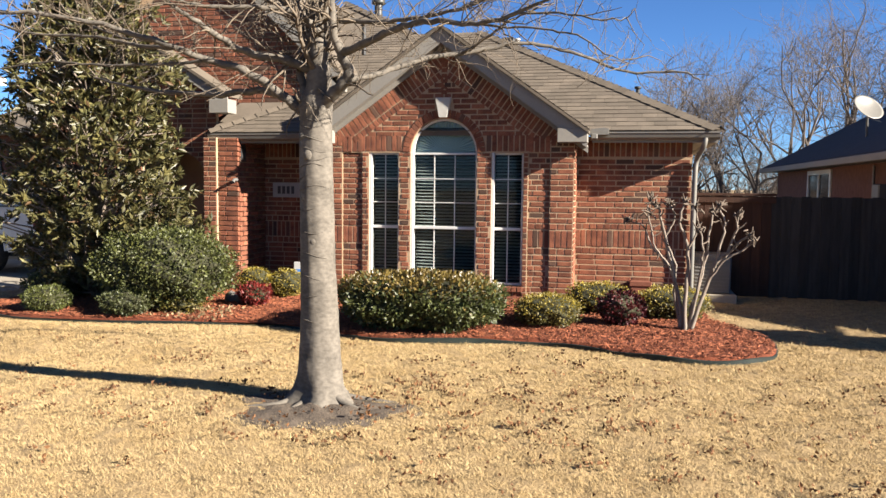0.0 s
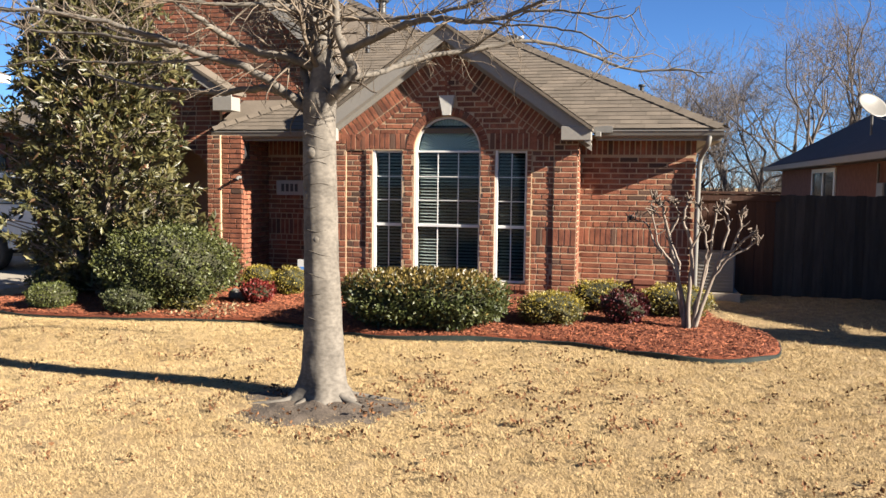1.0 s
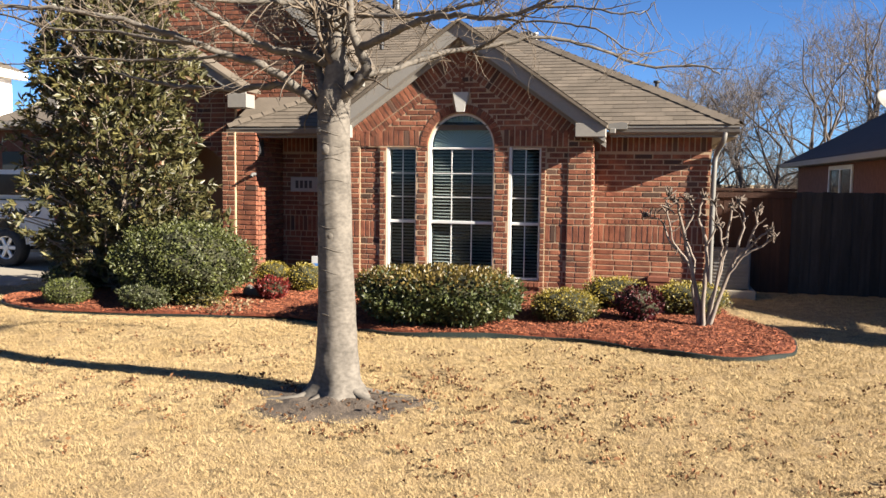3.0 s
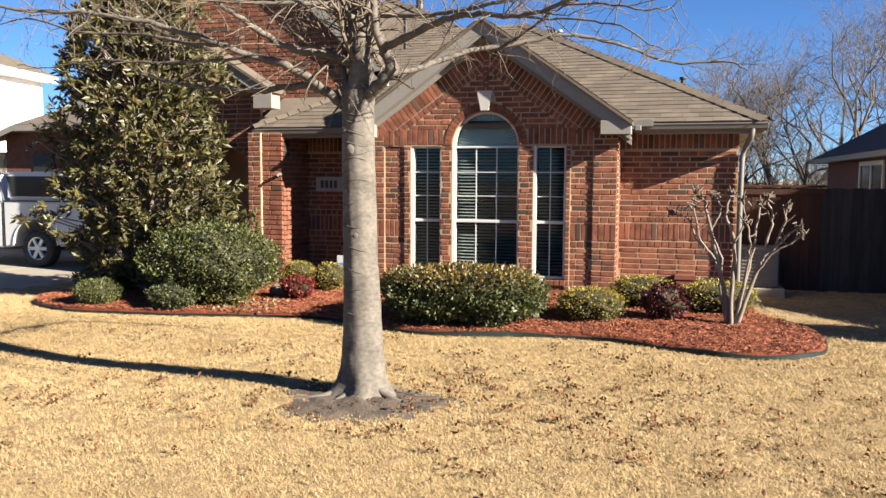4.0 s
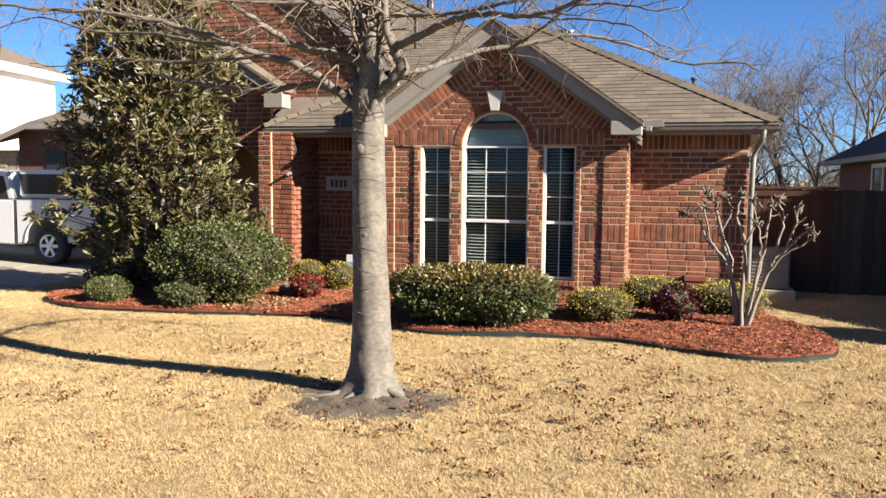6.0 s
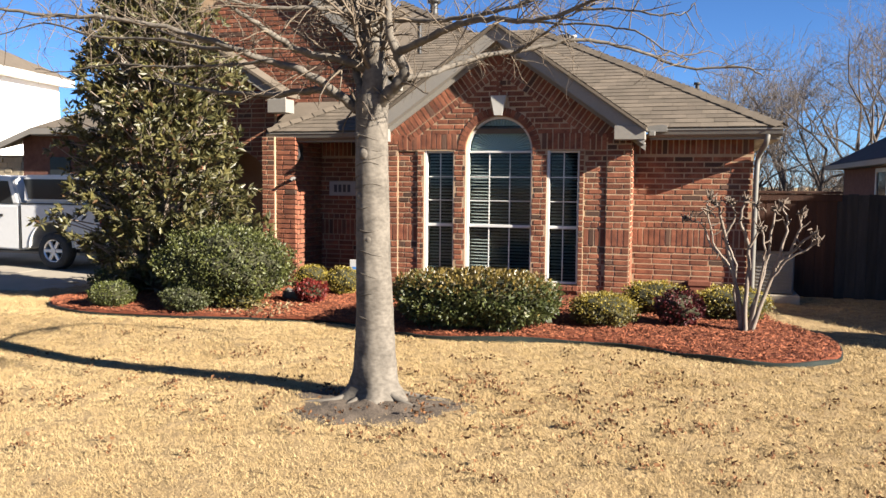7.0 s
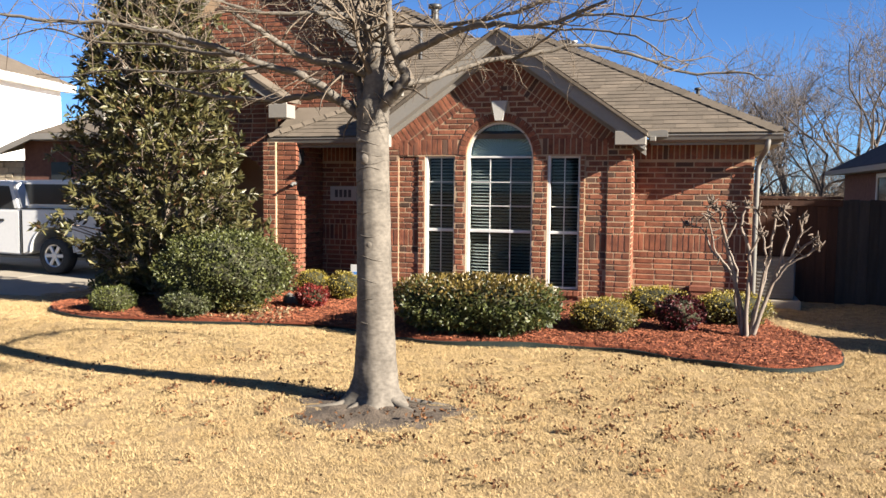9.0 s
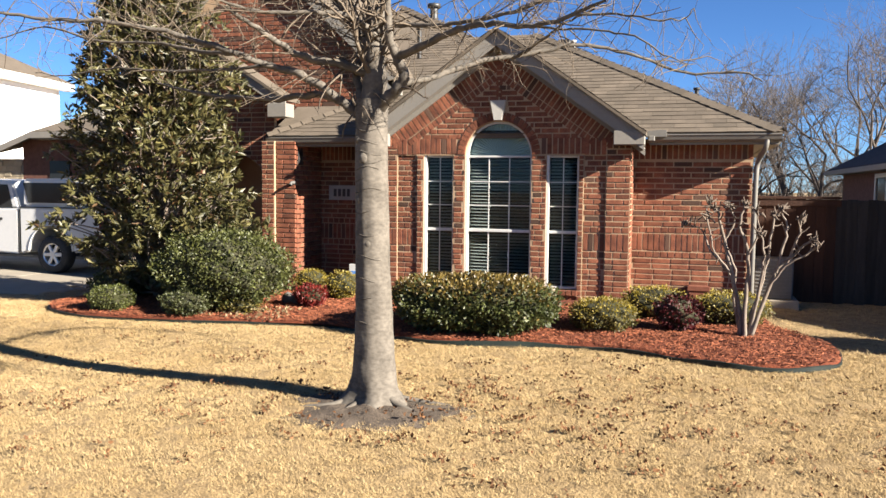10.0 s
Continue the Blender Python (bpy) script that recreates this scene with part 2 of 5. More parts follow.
gx = np.concatenate([-np.geomspace(600, 12, 14), np.arange(-11, 7, 0.06), np.geomspace(7.5, 600, 14)])
gy = np.concatenate([-np.geomspace(300, 3, 8), np.arange(0, 13, 0.06), np.geomspace(13.5, 900, 16)])
XX, YY = np.meshgrid(gx, gy)
near = (np.abs(XX + 2) < 9) & (YY > 0) & (YY < 13)
ZZ = ground_z(XX, YY) + np.where(near, 0.012 * wobble(XX, YY, 2.2) + 0.006 * wobble(XX, YY, 6.0), 0) - 0.02
i, j = np.meshgrid(np.arange(len(gy) - 1), np.arange(len(gx) - 1), indexing="ij")
a = i * len(gx) + j
ground = soup("ground", np.stack([XX, YY, ZZ], -1).reshape(-1, 3), np.stack([a, a + 1, a + 1 + len(gx), a + len(gx)], -1).reshape(-1, 4), M_LAWN, smooth=True)
tagged(ground, "dormant golden lawn with clumpy dry turf", "lawn", kind="structure")

# planting bed in front of the house
BED = smooth_path([(-8.3, 9.6), (-8.2, 8.8), (-7.3, 8.3), (-5.9, 8.38), (-4.7, 8.62), (-3.9, 8.66), (-3.1, 8.3), (-2.4, 8.16), (-1.46, 8.38), (-0.88, 8.42), (-0.36, 8.29), (0.03, 8.1), (0.45, 7.95), (0.93, 8.0), (1.29, 8.26), (1.44, 8.6), (1.46, 9.2), (1.23, 9.9), (0.98, 10.4), (0.95, 11.2)], 10)
BED_POLY = np.vstack([BED, [(0.9, 11.9), (-8.3, 11.9)]])


def inside(poly, x, y):
    hit = np.zeros(np.shape(x), bool)
    for (x0, y0), (x1, y1) in zip(poly, np.roll(poly, -1, 0)):
        cross = (y0 > y) != (y1 > y)
        hit ^= cross & (x < (x1 - x0) * (y - y0) / (y1 - y0 + 1e-12) + x0)
    return hit


bx = np.arange(-8.4, 1.5, 0.07)
by = np.arange(7.9, 12.0, 0.07)
XX, YY = np.meshgrid(bx, by)
depth_in = np.min(np.hypot(XX[..., None] - BED[:, 0], YY[..., None] - BED[:, 1]), -1)
ZZ = np.minimum(0.045 + 0.05 * np.clip(depth_in / 0.8, 0, 1), 0.1) + 0.012 * wobble(XX, YY, 4) + ground_z(XX, YY)
keep = inside(BED_POLY, XX, YY)
idx = np.arange(XX.size).reshape(XX.shape)
quad = np.stack([idx[:-1, :-1], idx[:-1, 1:], idx[1:, 1:], idx[1:, :-1]], -1).reshape(-1, 4)
quad = quad[keep.ravel()[quad].any(1)]
rim = ~keep & (depth_in < 0.12)
nearest = np.argmin(np.hypot(XX[..., None] - BED[:, 0], YY[..., None] - BED[:, 1]), -1)
XX, YY = np.where(rim, BED[nearest, 0], XX), np.where(rim, BED[nearest, 1], YY)
ZZ = np.where(rim, ground_z(XX, YY) + 0.018, ZZ)
bed = soup("mulch_bed", np.stack([XX, YY, ZZ], -1).reshape(-1, 3), quad, M_MULCH_BED, smooth=True)
tagged(bed, "curved planting bed of red shredded bark mulch", "mulch bed", kind="structure")


def bed_z(x, y):
    d = np.min(np.hypot(np.asarray(x)[..., None] - BED[:, 0], np.asarray(y)[..., None] - BED[:, 1]), -1)
    return np.minimum(0.045 + 0.05 * np.clip(d / 0.8, 0, 1), 0.1) + 0.012 * wobble(x, y, 4) + ground_z(x, y)


rng = np.random.default_rng(5)


def chips(name, n, size, mat, xs, ys, label):
    """Loose slivers of bark lying at all angles."""
    x, y = rng.uniform(*xs, n), rng.uniform(*ys, n)
    ok = inside(BED_POLY, x, y)
    x, y = x[ok], y[ok]
    n = len(x)
    z = bed_z(x, y) + rng.uniform(0.0, 0.018, n)
    ang, tilt, ln, wd = rng.uniform(0, 6.3, n), rng.normal(0, 0.35, n), size * rng.uniform(0.5, 1.5, n), size * rng.uniform(0.12, 0.3, n)
    d = np.stack([np.cos(ang) * np.cos(tilt), np.sin(ang) * np.cos(tilt), np.sin(tilt)], -1) * ln[:, None]
    s = np.stack([-np.sin(ang), np.cos(ang), rng.normal(0, 0.3, n)], -1) * wd[:, None]
    p = np.stack([x, y, z], -1)
    v = np.stack([p - d / 2, p + s / 2, p + d / 2, p - s / 2, p + np.array([0, 0, 1]) * wd[:, None] * 0.5], 1)
    f = (np.array([(0, 1, 4), (1, 2, 4), (2, 3, 4), (3, 0, 4)])[None] + 5 * np.arange(n)[:, None, None]).reshape(-1, 3)
    return soup(name, v.reshape(-1, 3), f, mat, bed, label, stuff=True)


chips("mulch", 42000, 0.05, M_MULCH, (-8.3, 1.45), (7.9, 10.8), "red shredded bark mulch")

# edging strip along the front of the bed
e2 = BED[10:-16]
tang = np.gradient(e2, axis=0)
tang /= np.linalg.norm(tang, axis=1)[:, None]
nrm = np.stack([tang[:, 1], -tang[:, 0]], -1)
rows = []
for k, (px, py) in enumerate(e2):
    g = float(ground_z(px, py))
    top = g + (0.024 if px > -3 else 0.008) + 0.011 * math.sin(k * 0.31) + 0.007 * math.sin(k * 0.13)
    for off, z in ((0.012, g - 0.03), (0.014, top), (0.0, top + 0.006), (-0.012, top), (-0.012, g - 0.03)):
        rows.append((px + nrm[k][0] * off, py + nrm[k][1] * off, z))
i, j = np.meshgrid(np.arange(len(e2) - 1), np.arange(4), indexing="ij")
a = i * 5 + j
tagged(soup("garden_edging", rows, np.stack([a, a + 1, a + 6, a + 5], -1).reshape(-1, 4), M_EDGING), "dull green steel edging strip along the mulch bed", "garden edging", kind="structure")

# bare soil round the tree
TREE = (-2.29, 5.74)
rr, aa = np.meshgrid(np.linspace(0, 1, 24), np.arange(72) * 2 * np.pi / 72, indexing="ij")
edge = 1 + 0.14 * np.sin(3 * aa + 1) + 0.1 * np.sin(5 * aa) + 0.06 * np.sin(11 * aa + 2)
sx, sy = TREE[0] + 0.04 + rr * edge * 0.68 * np.cos(aa), TREE[1] - 0.18 + rr * edge * 0.52 * np.sin(aa)
sz = 0.05 * (1 - rr) ** 1.1 - 0.018 + 0.016 * wobble(sx, sy, 7) * (1 - rr * 0.7)
i, j = np.meshgrid(np.arange(23), np.arange(72), indexing="ij")
a, b = i * 72 + j, i * 72 + (j + 1) % 72
tagged(soup("soil_ring", np.stack([sx, sy, sz], -1).reshape(-1, 3), np.stack([a, a + 72, b + 72, b], -1).reshape(-1, 4), M_SOIL, smooth=True), "bare grey soil round the tree trunk", "soil", kind="structure")


def grass(name, n, xs, ys, height, mat, blades, label, clump=1.0, patch=None):
    """Upright and leaning dry blades in tufts; height follows clumps."""
    x, y = rng.uniform(*xs, n), rng.uniform(*ys, n)
    ok = ~inside(BED_POLY, x, y) & (x > -1.12 * y - 0.5) & (x < 0.40 * y + 0.5)
    q = np.hypot((x - TREE[0] - 0.04) / 0.68, (y - TREE[1] + 0.18) / 0.52)
    ok &= (q + 0.3 * wobble(x, y, 5.0) > 1.05) | (rng.random(n) < 0.07 + 0.4 * q ** 3)
    if patch is not None:
        ok &= patch(x, y)
    else:
        ok &= (wobble(x * 1.3, y * 1.7, 19.0) + 0.8 * wobble(x + 9, y * 1.4, 34.0) > -0.45) | (rng.random(n) < 0.3)
    x, y = x[ok], y[ok]
    c = 0.55 + 0.3 * wobble(x * 1.7, y * 2.3, 11.0) * wobble(x + 3, y, 4.1) + 0.4 * wobble(x, y * 1.3, 24)
    h = height * np.clip(0.1 + 1.3 * c * clump, 0.15, 1.7)
    x, y, h = np.repeat(x, blades), np.repeat(y, blades), np.repeat(h, blades)
    n = len(x)
    x, y = x + rng.normal(0, 0.017, n), y + rng.normal(0, 0.017, n)
    h = h * rng.uniform(0.5, 1.25, n)
    ang, lean = rng.uniform(0, 6.3, n), rng.uniform(0.5, 1.5, n)
    g = ground_z(x, y) - 0.015
    base = np.stack([x, y, g], -1)
    tip = base + np.stack([np.cos(ang) * np.sin(lean), np.sin(ang) * np.sin(lean), np.cos(lean)], -1) * h[:, None]
    w = rng.uniform(0.001, 0.0021, n) * (0.55 + 0.1 * y)
    sa = ang + rng.uniform(0.6, 2.5, n)
    side = np.stack([np.cos(sa), np.sin(sa), np.zeros(n)], -1) * w[:, None]
    v = np.stack([base - side, base + side, tip], 1).reshape(-1, 3)
    return tagged(soup(name, v, np.arange(3 * n).reshape(-1, 3), mat, stuff=True), label, "grass")


grass("dry_grass", 185000, (-10.5, 6.5), (2.6, 9.2), 0.028, M_GRASS, 10, "golden dormant lawn grass in tufts")
grass("dry_grass", 22000, (-9.5, 6.5), (9.2, 13.0), 0.05, M_GRASS, 4, "golden dormant grass of the side yard")
# ---- vegetation builders ----
def leaves(pos, out, size, width, jitter=0.8, droop=0.0, fold=0.25):
    """Folded leaves at pos, pointing about along out; returns verts and faces."""
    n = len(pos)
    d = out + rng.normal(0, jitter, (n, 3))
    d[:, 2] -= droop
    d /= np.linalg.norm(d, axis=1)[:, None]
    s = np.cross(d, rng.normal(0, 1, (n, 3)))
    s /= np.linalg.norm(s, axis=1)[:, None] + 1e-9
    up = np.cross(s, d)
    ln = (size * rng.uniform(0.65, 1.25, n))[:, None]
    wd = ln * width
    v = np.stack([pos, pos + d * ln * 0.5 + s * wd + up * wd * fold, pos + d * ln, pos + d * ln * 0.5 - s * wd + up * wd * fold], 1)
    f = (np.array([(0, 1, 2), (0, 2, 3)])[None] + 4 * np.arange(n)[:, None, None]).reshape(-1, 3)
    return v.reshape(-1, 3), f


def lumps(u, seed, k=3.0):
    p = u * k + seed
    return np.sin(p[:, 0] * 1.7 + np.sin(p[:, 1] * 2.1)) * np.sin(p[:, 1] * 1.9 + 1.1 * p[:, 2]) + 0.6 * np.sin(p[:, 2] * 3.1 + p[:, 0] * 2.3)


def shrub(name, label, x, y, w, d, h, mat, n, leaf, square=2.2, seed=0.0, rough=0.07, core=0.86, accent=None):
    """A clipped or loose shrub: stems, a solid core coloured dark as inner shade and many small leaves over a lumpy
    form.
    """
    z0 = float(bed_z(np.array(x), np.array(y))) - 0.02
    top = tagged(empty(name, x, y, z0), label, "shrub")

    def form(u, scale):
        r = (np.abs(u) ** square).sum(1) ** (-1 / square)
        r = r * (1 + rough * lumps(u, seed)) * scale
        p = u * r[:, None] * np.array([w / 2, d / 2, h * 0.5])
        under = np.clip(-u[:, 2], 0, 1)[:, None]
        p[:, :2] *= 1 - 0.22 * under
        return p + np.array([x, y, z0 + h * 0.5])

    # solid core: its near-black colour holds the shade between the leaves
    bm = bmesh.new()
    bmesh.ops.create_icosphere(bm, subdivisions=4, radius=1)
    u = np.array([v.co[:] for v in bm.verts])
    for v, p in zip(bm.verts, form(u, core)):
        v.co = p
    part("shade_core", bm, M_CORE, top, smooth=True)
    tb = Tubes()
    for k in range(7):
        a = k * 0.9 + seed
        tb.add([(x + 0.04 * math.cos(a), y + 0.04 * math.sin(a), z0 - 0.03), (x + w * 0.2 * math.cos(a), y + d * 0.2 * math.sin(a), z0 + h * 0.4)], [0.012, 0.007], 5)
    tb.make("stems", M_TWIG, top)
    u = rng.normal(0, 1, (n, 3))
    u /= np.linalg.norm(u, axis=1)[:, None]
    p = form(u, core + (1.06 - core) * rng.random(n) ** 1.3)
    v, f = leaves(p, u * 0.9 + np.array([0, 0, 0.25]), leaf, 0.28, 1.1)
    if accent:
        cut = int(len(p) * accent[1])
        order = np.argsort(-(u[:, 2] + rng.normal(0, 0.25, n)))[:cut]
        mask = np.zeros(n, bool)
        mask[order] = True
        va, fa = leaves(p[mask], u[mask] + np.array([0, 0, 0.4]), leaf, 0.28)
        tagged(soup("new_growth", va, fa, accent[0], top, accent[2]), kind="stuff")
        v, f = leaves(p[~mask], u[~mask] * 0.9 + np.array([0, 0, 0.25]), leaf, 0.28, 1.1)
    tagged(soup("foliage", v, f, mat, top), kind="stuff")
    return top


def twigs(tb, pts, rad, length, density, levels, spread=0.9, up=0.25, seed=None, tips=None):
    """Side shoots along a limb, branching again."""
    g = seed or rng
    seg = np.linalg.norm(np.diff(pts, axis=0), axis=1)
    total = seg.sum()
    for _ in range(max(1, int(total * density))):
        t = g.uniform(0.12, 1.0)
        s = np.searchsorted(np.cumsum(seg), t * total)
        s = min(s, len(pts) - 2)
        base = pts[s] + (pts[s + 1] - pts[s]) * g.uniform(0, 1)
        axis = pts[s + 1] - pts[s]
        axis = axis / (np.linalg.norm(axis) + 1e-9)
        d = axis * 0.6 + g.normal(0, spread, 3) + np.array([0, 0, up])
        d /= np.linalg.norm(d)
        ln = length * g.uniform(0.4, 1.2)
        k = 5
        q = [base]
        for _ in range(k - 1):
            d = d + g.normal(0, 0.22, 3)
            d /= np.linalg.norm(d)
            q.append(q[-1] + d * ln / (k - 1))
        q = np.array(q)
        r0 = rad * g.uniform(0.5, 0.9)
        tb.add(q, np.linspace(r0, max(r0 * 0.35, 0.0012), k), 4 if levels > 1 else 3)
        if tips is not None:
            tips.append(q[-1])
        if levels > 1:
            twigs(tb, q, r0 * 0.6, length * 0.5, density * 1.3, levels - 1, spread, up, g, tips)


# curled brown leaves caught in the turf, in loose clusters
M_LITTER = leaf_material("leaf_litter", (0.066, 0.031, 0.014), (0.148, 0.074, 0.033), 0.8, 0.2, 0.1)
nc = 1500
ccx, ccy = rng.uniform(-6.5, 4.2, nc), rng.uniform(2.9, 8.0, nc)
favour = np.exp(-((ccx + 0.9) / 2.0) ** 2 - ((ccy - 5.7) / 1.3) ** 2) + 0.8 * np.exp(-((ccx + 5.0) / 0.5) ** 2 - ((ccy - 5.2) / 0.35) ** 2) + 0.16
ok = (rng.random(nc) < favour) & ~inside(BED_POLY, ccx, ccy)
ccx, ccy = ccx[ok], ccy[ok]
per = rng.integers(1, 11, len(ccx))
lx = np.repeat(ccx, per) + rng.normal(0, 0.04, per.sum())
ly = np.repeat(ccy, per) + rng.normal(0, 0.025, per.sum())
ok = ~inside(BED_POLY, lx, ly)
lx, ly = lx[ok], ly[ok]
lz = ground_z(lx, ly) + rng.uniform(0.005, 0.03, len(lx))
lv, lf = leaves(np.stack([lx, ly, lz], -1), np.tile([0.0, 0.0, 0.2], (len(lx), 1)), 0.034, 0.34, 0.8, 0.0, 0.7)
tagged(soup("leaf_litter", lv, lf, M_LITTER, stuff=True), "dark brown curled leaves scattered in the dry lawn", "leaves")


# ---- the house ----
house = tagged(empty("house", -2.66, 11.9), "one-storey red brick house with grey-brown shingle roof", "house")
CO, BL, JT = 0.0762, 0.254, 0.0175      # course, brick with joint, joint
FRONT, BAY, TALL, ENTRY, RECESS = 11.82, 11.37, 12.5, 11.75, 12.38
AX = -2.66                             # the bay's middle


def unit_brick():
    """One brick of unit size with chipped, softened front edges."""
    bm = bmesh.new()
    f0, b = 0.0, 1.0
    e = 0.02
    ring0 = [(-0.5 + e, f0, -0.5 + 3 * e), (0.5 - e, f0, -0.5 + 3 * e), (0.5 - e, f0, 0.5 - 3 * e), (-0.5 + e, f0, 0.5 - 3 * e)]
    ring1 = [(-0.5, 0.06, -0.5), (0.5, 0.06, -0.5), (0.5, 0.06, 0.5), (-0.5, 0.06, 0.5)]
    ring2 = [(x, b, z) for x, _, z in ring1]
    vs = [[bm.verts.new(p) for p in r] for r in (ring0, ring1, ring2)]
    bm.faces.new(vs[0])
    for r in (0, 1):
        for k in range(4):
            bm.faces.new([vs[r][k], vs[r + 1][k], vs[r + 1][(k + 1) % 4], vs[r][(k + 1) % 4]])
    bmesh.ops.recalc_face_normals(bm, faces=bm.faces[:])
    me = bpy.data.meshes.new("brick")
    bm.to_mesh(me)
    bm.free()
    me.materials.append(M_BRICK)
    return me


UNIT = unit_brick()
UV = np.array([v.co[:] for v in UNIT.vertices])
UF = np.array([list(p.vertices) for p in UNIT.polygons])
brng = np.random.default_rng(11)


class Masonry:
    """Collects bricks (centre x, z, width, height, turn, face y) and lays them in a wall."""

    def __init__(self, y):
        self.y, self.b = y, []

    def brick(self, x, z, w, h, turn=0.0, y=None):
        if w > 0.025 and h > 0.02:
            self.b.append((x, z, w, h, turn, self.y if y is None else y))

    def courses(self, z0, z1, spans, y=None, length=BL):
        k = 0
        while z0 + (k + 0.6) * CO < z1:
            zb, zt = z0 + k * CO, min(z0 + (k + 1) * CO, z1)
            zm = (zb + zt) / 2
            row = round(zm / CO)
            for x0, x1 in spans(zm):
                s = math.floor(x0 / length) - 1
                x = s * length + (row % 2) * length / 2 + 0.02 * math.sin(row * 2.3)
                while x < x1:
                    l, r = max(x, x0), min(x + length, x1)
                    if r - l > 0.04:
                        self.brick((l + r) / 2, zm, r - l - JT, zt - zb - JT, 0, y)
                    x += length
            k += 1

    def upright(self, x0, x1, z0, z1, y=None, step=CO):
        n = max(1, round((x1 - x0) / step))
        for k in range(n):
            w = (x1 - x0) / n
            self.brick(x0 + (k + 0.5) * w, (z0 + z1) / 2, w - JT, z1 - z0 - JT, 0, y)

    def lay(self, parent, limit, deep=0.05):
        """The first bricks as objects of their own, the rest as one mesh."""
        brng.shuffle(self.b)
        bpy.context.view_layer.update()
        vs = []
        for k, (x, z, w, h, turn, y) in enumerate(self.b):
            yy = y + brng.uniform(-0.003, 0.003)
            tw = brng.normal(0, 0.004)
            if k < limit:
                ob = new("brick", UNIT)
                ob.matrix_world = Matrix.Translation((x, yy, z)) @ Matrix.Rotation(-turn + tw, 4, "Y") @ Matrix.Diagonal((w, deep, h, 1))
                ob.parent = parent
                ob.matrix_parent_inverse = parent.matrix_world.inverted()
            else:
                c, s = math.cos(turn + tw), math.sin(turn + tw)
                p = UV * np.array([w, deep, h])
                vs.append(np.stack([p[:, 0] * c - p[:, 2] * s + x, p[:, 1] + yy, p[:, 0] * s + p[:, 2] * c + z], -1))
        if vs:
            f = (UF[None] + len(UV) * np.arange(len(vs))[:, None, None]).reshape(-1, 4)
            tagged(soup("brickwork", np.concatenate(vs), f, M_BRICKS, parent), kind="stuff")


def band(ms, x0, x1, y=None):
    """Plinth band: header course, soldier course, header course."""
    ms.upright(x0, x1, 0.69, 0.785, y, 0.098)
    ms.upright(x0, x1, 0.785, 1.04, y)
    ms.upright(x0, x1, 1.04, 1.13, y, 0.098)


# right-hand front wall
bm = bmesh.new()
box(bm, -0.82, 0.78, FRONT + 0.006, FRONT + 0.25, -0.1, 2.36)
box(bm, 0.53, 0.78, FRONT + 0.25, 20, -0.1, 2.36)
wall_right = part("front_wall", bm, M_MORTAR, house, "red brick wall with a raised soldier band")
ms = Masonry(FRONT)
full = lambda z: [(-0.8, 0.785)]
ms.courses(-0.0, 0.69, full)
band(ms, -0.8, 0.785)
ms.courses(1.13, 2.07, full)
ms.upright(-0.8, 0.785, 2.07, 2.31)
ms.lay(wall_right, 280)

# recessed front wall between the bay and the entrance, behind the tree
bm = bmesh.new()
box(bm, -6.5, -4.3, RECESS + 0.006, RECESS + 0.11, -0.1, 2.36)
wall_left = part("front_wall", bm, M_MORTAR, house, "shaded red brick wall")
ms = Masonry(RECESS)
full = lambda z: [(-6.46, -4.32)]
ms.courses(0, 0.69, full), band(ms, -6.46, -4.32), ms.courses(1.13, 2.07, full), ms.upright(-6.12, -4.32, 2.07, 2.31), ms.courses(2.07, 2.3, lambda z: [(-6.46, -6.12)])
ms.lay(wall_left, 260)

# bay with the gable: recessed panels, proud pilasters and a proud window surround
PROUD = 0.024
PITCH = 0.711
W2 = 1.855
def gable_top(x): return 2.34 + PITCH * (W2 - abs(x - AX))
OPEN = [(-1.115, -0.665), (-0.485, 0.485), (0.70, 1.15)]     # windows, from the bay's middle
SILL, HEAD, SPRING, ARCH_R = 0.235, 2.115, 2.115, 0.485
L, R = AX - W2, AX + W2
gb, gb1 = BAY + 0.030, BAY + 0.3
edges = [L] + [AX + e for o in OPEN for e in o] + [R]
arc = [(AX + ARCH_R * math.cos(a), SPRING + ARCH_R * math.sin(a)) for a in np.linspace(math.pi, 0, 25)]
bm = bmesh.new()
prism(bm, [(L, HEAD)] + arc + [(R, HEAD), (R, gable_top(R)), (AX, gable_top(AX)), (L, gable_top(L))], BAY + 0.006, gb1)
bay_wall = part("bay_wall", bm, M_MORTAR, house, "brick gable wall with window surround and pilasters")
def panel(*q):
    part("wall_panel", box(bmesh.new(), *q), M_MORTAR, bay_wall)
for k in range(0, 8, 2):
    panel(edges[k], edges[k + 1], gb, gb1, -0.1, HEAD)
for o in OPEN:
    panel(AX + o[0], AX + o[1], gb, gb1, -0.1, SILL - 0.02)
for x0, x1 in [(L, L + 0.33), (R - 0.33, R), (AX - 1.22, edges[1]), (edges[2], edges[3]), (edges[4], edges[5]), (edges[6], AX + 1.22)]:
    panel(x0, x1, BAY + 0.006, gb - 0.0005, -0.1, HEAD)
for s in (L, R):
    panel(min(s, s - math.copysign(0.2, s - AX)), max(s, s - math.copysign(0.2, s - AX)), gb1, (RECESS if s == L else FRONT) + 0.02, -0.1, 2.36)
ms = Masonry(BAY)
yP, yR = BAY, BAY + PROUD
PIL = 0.33
SUR = 1.22
pil = lambda z: [(L, L + PIL), (R - PIL, R)]
rec = lambda z: [(L + PIL, AX - SUR), (AX + SUR, R - PIL)]
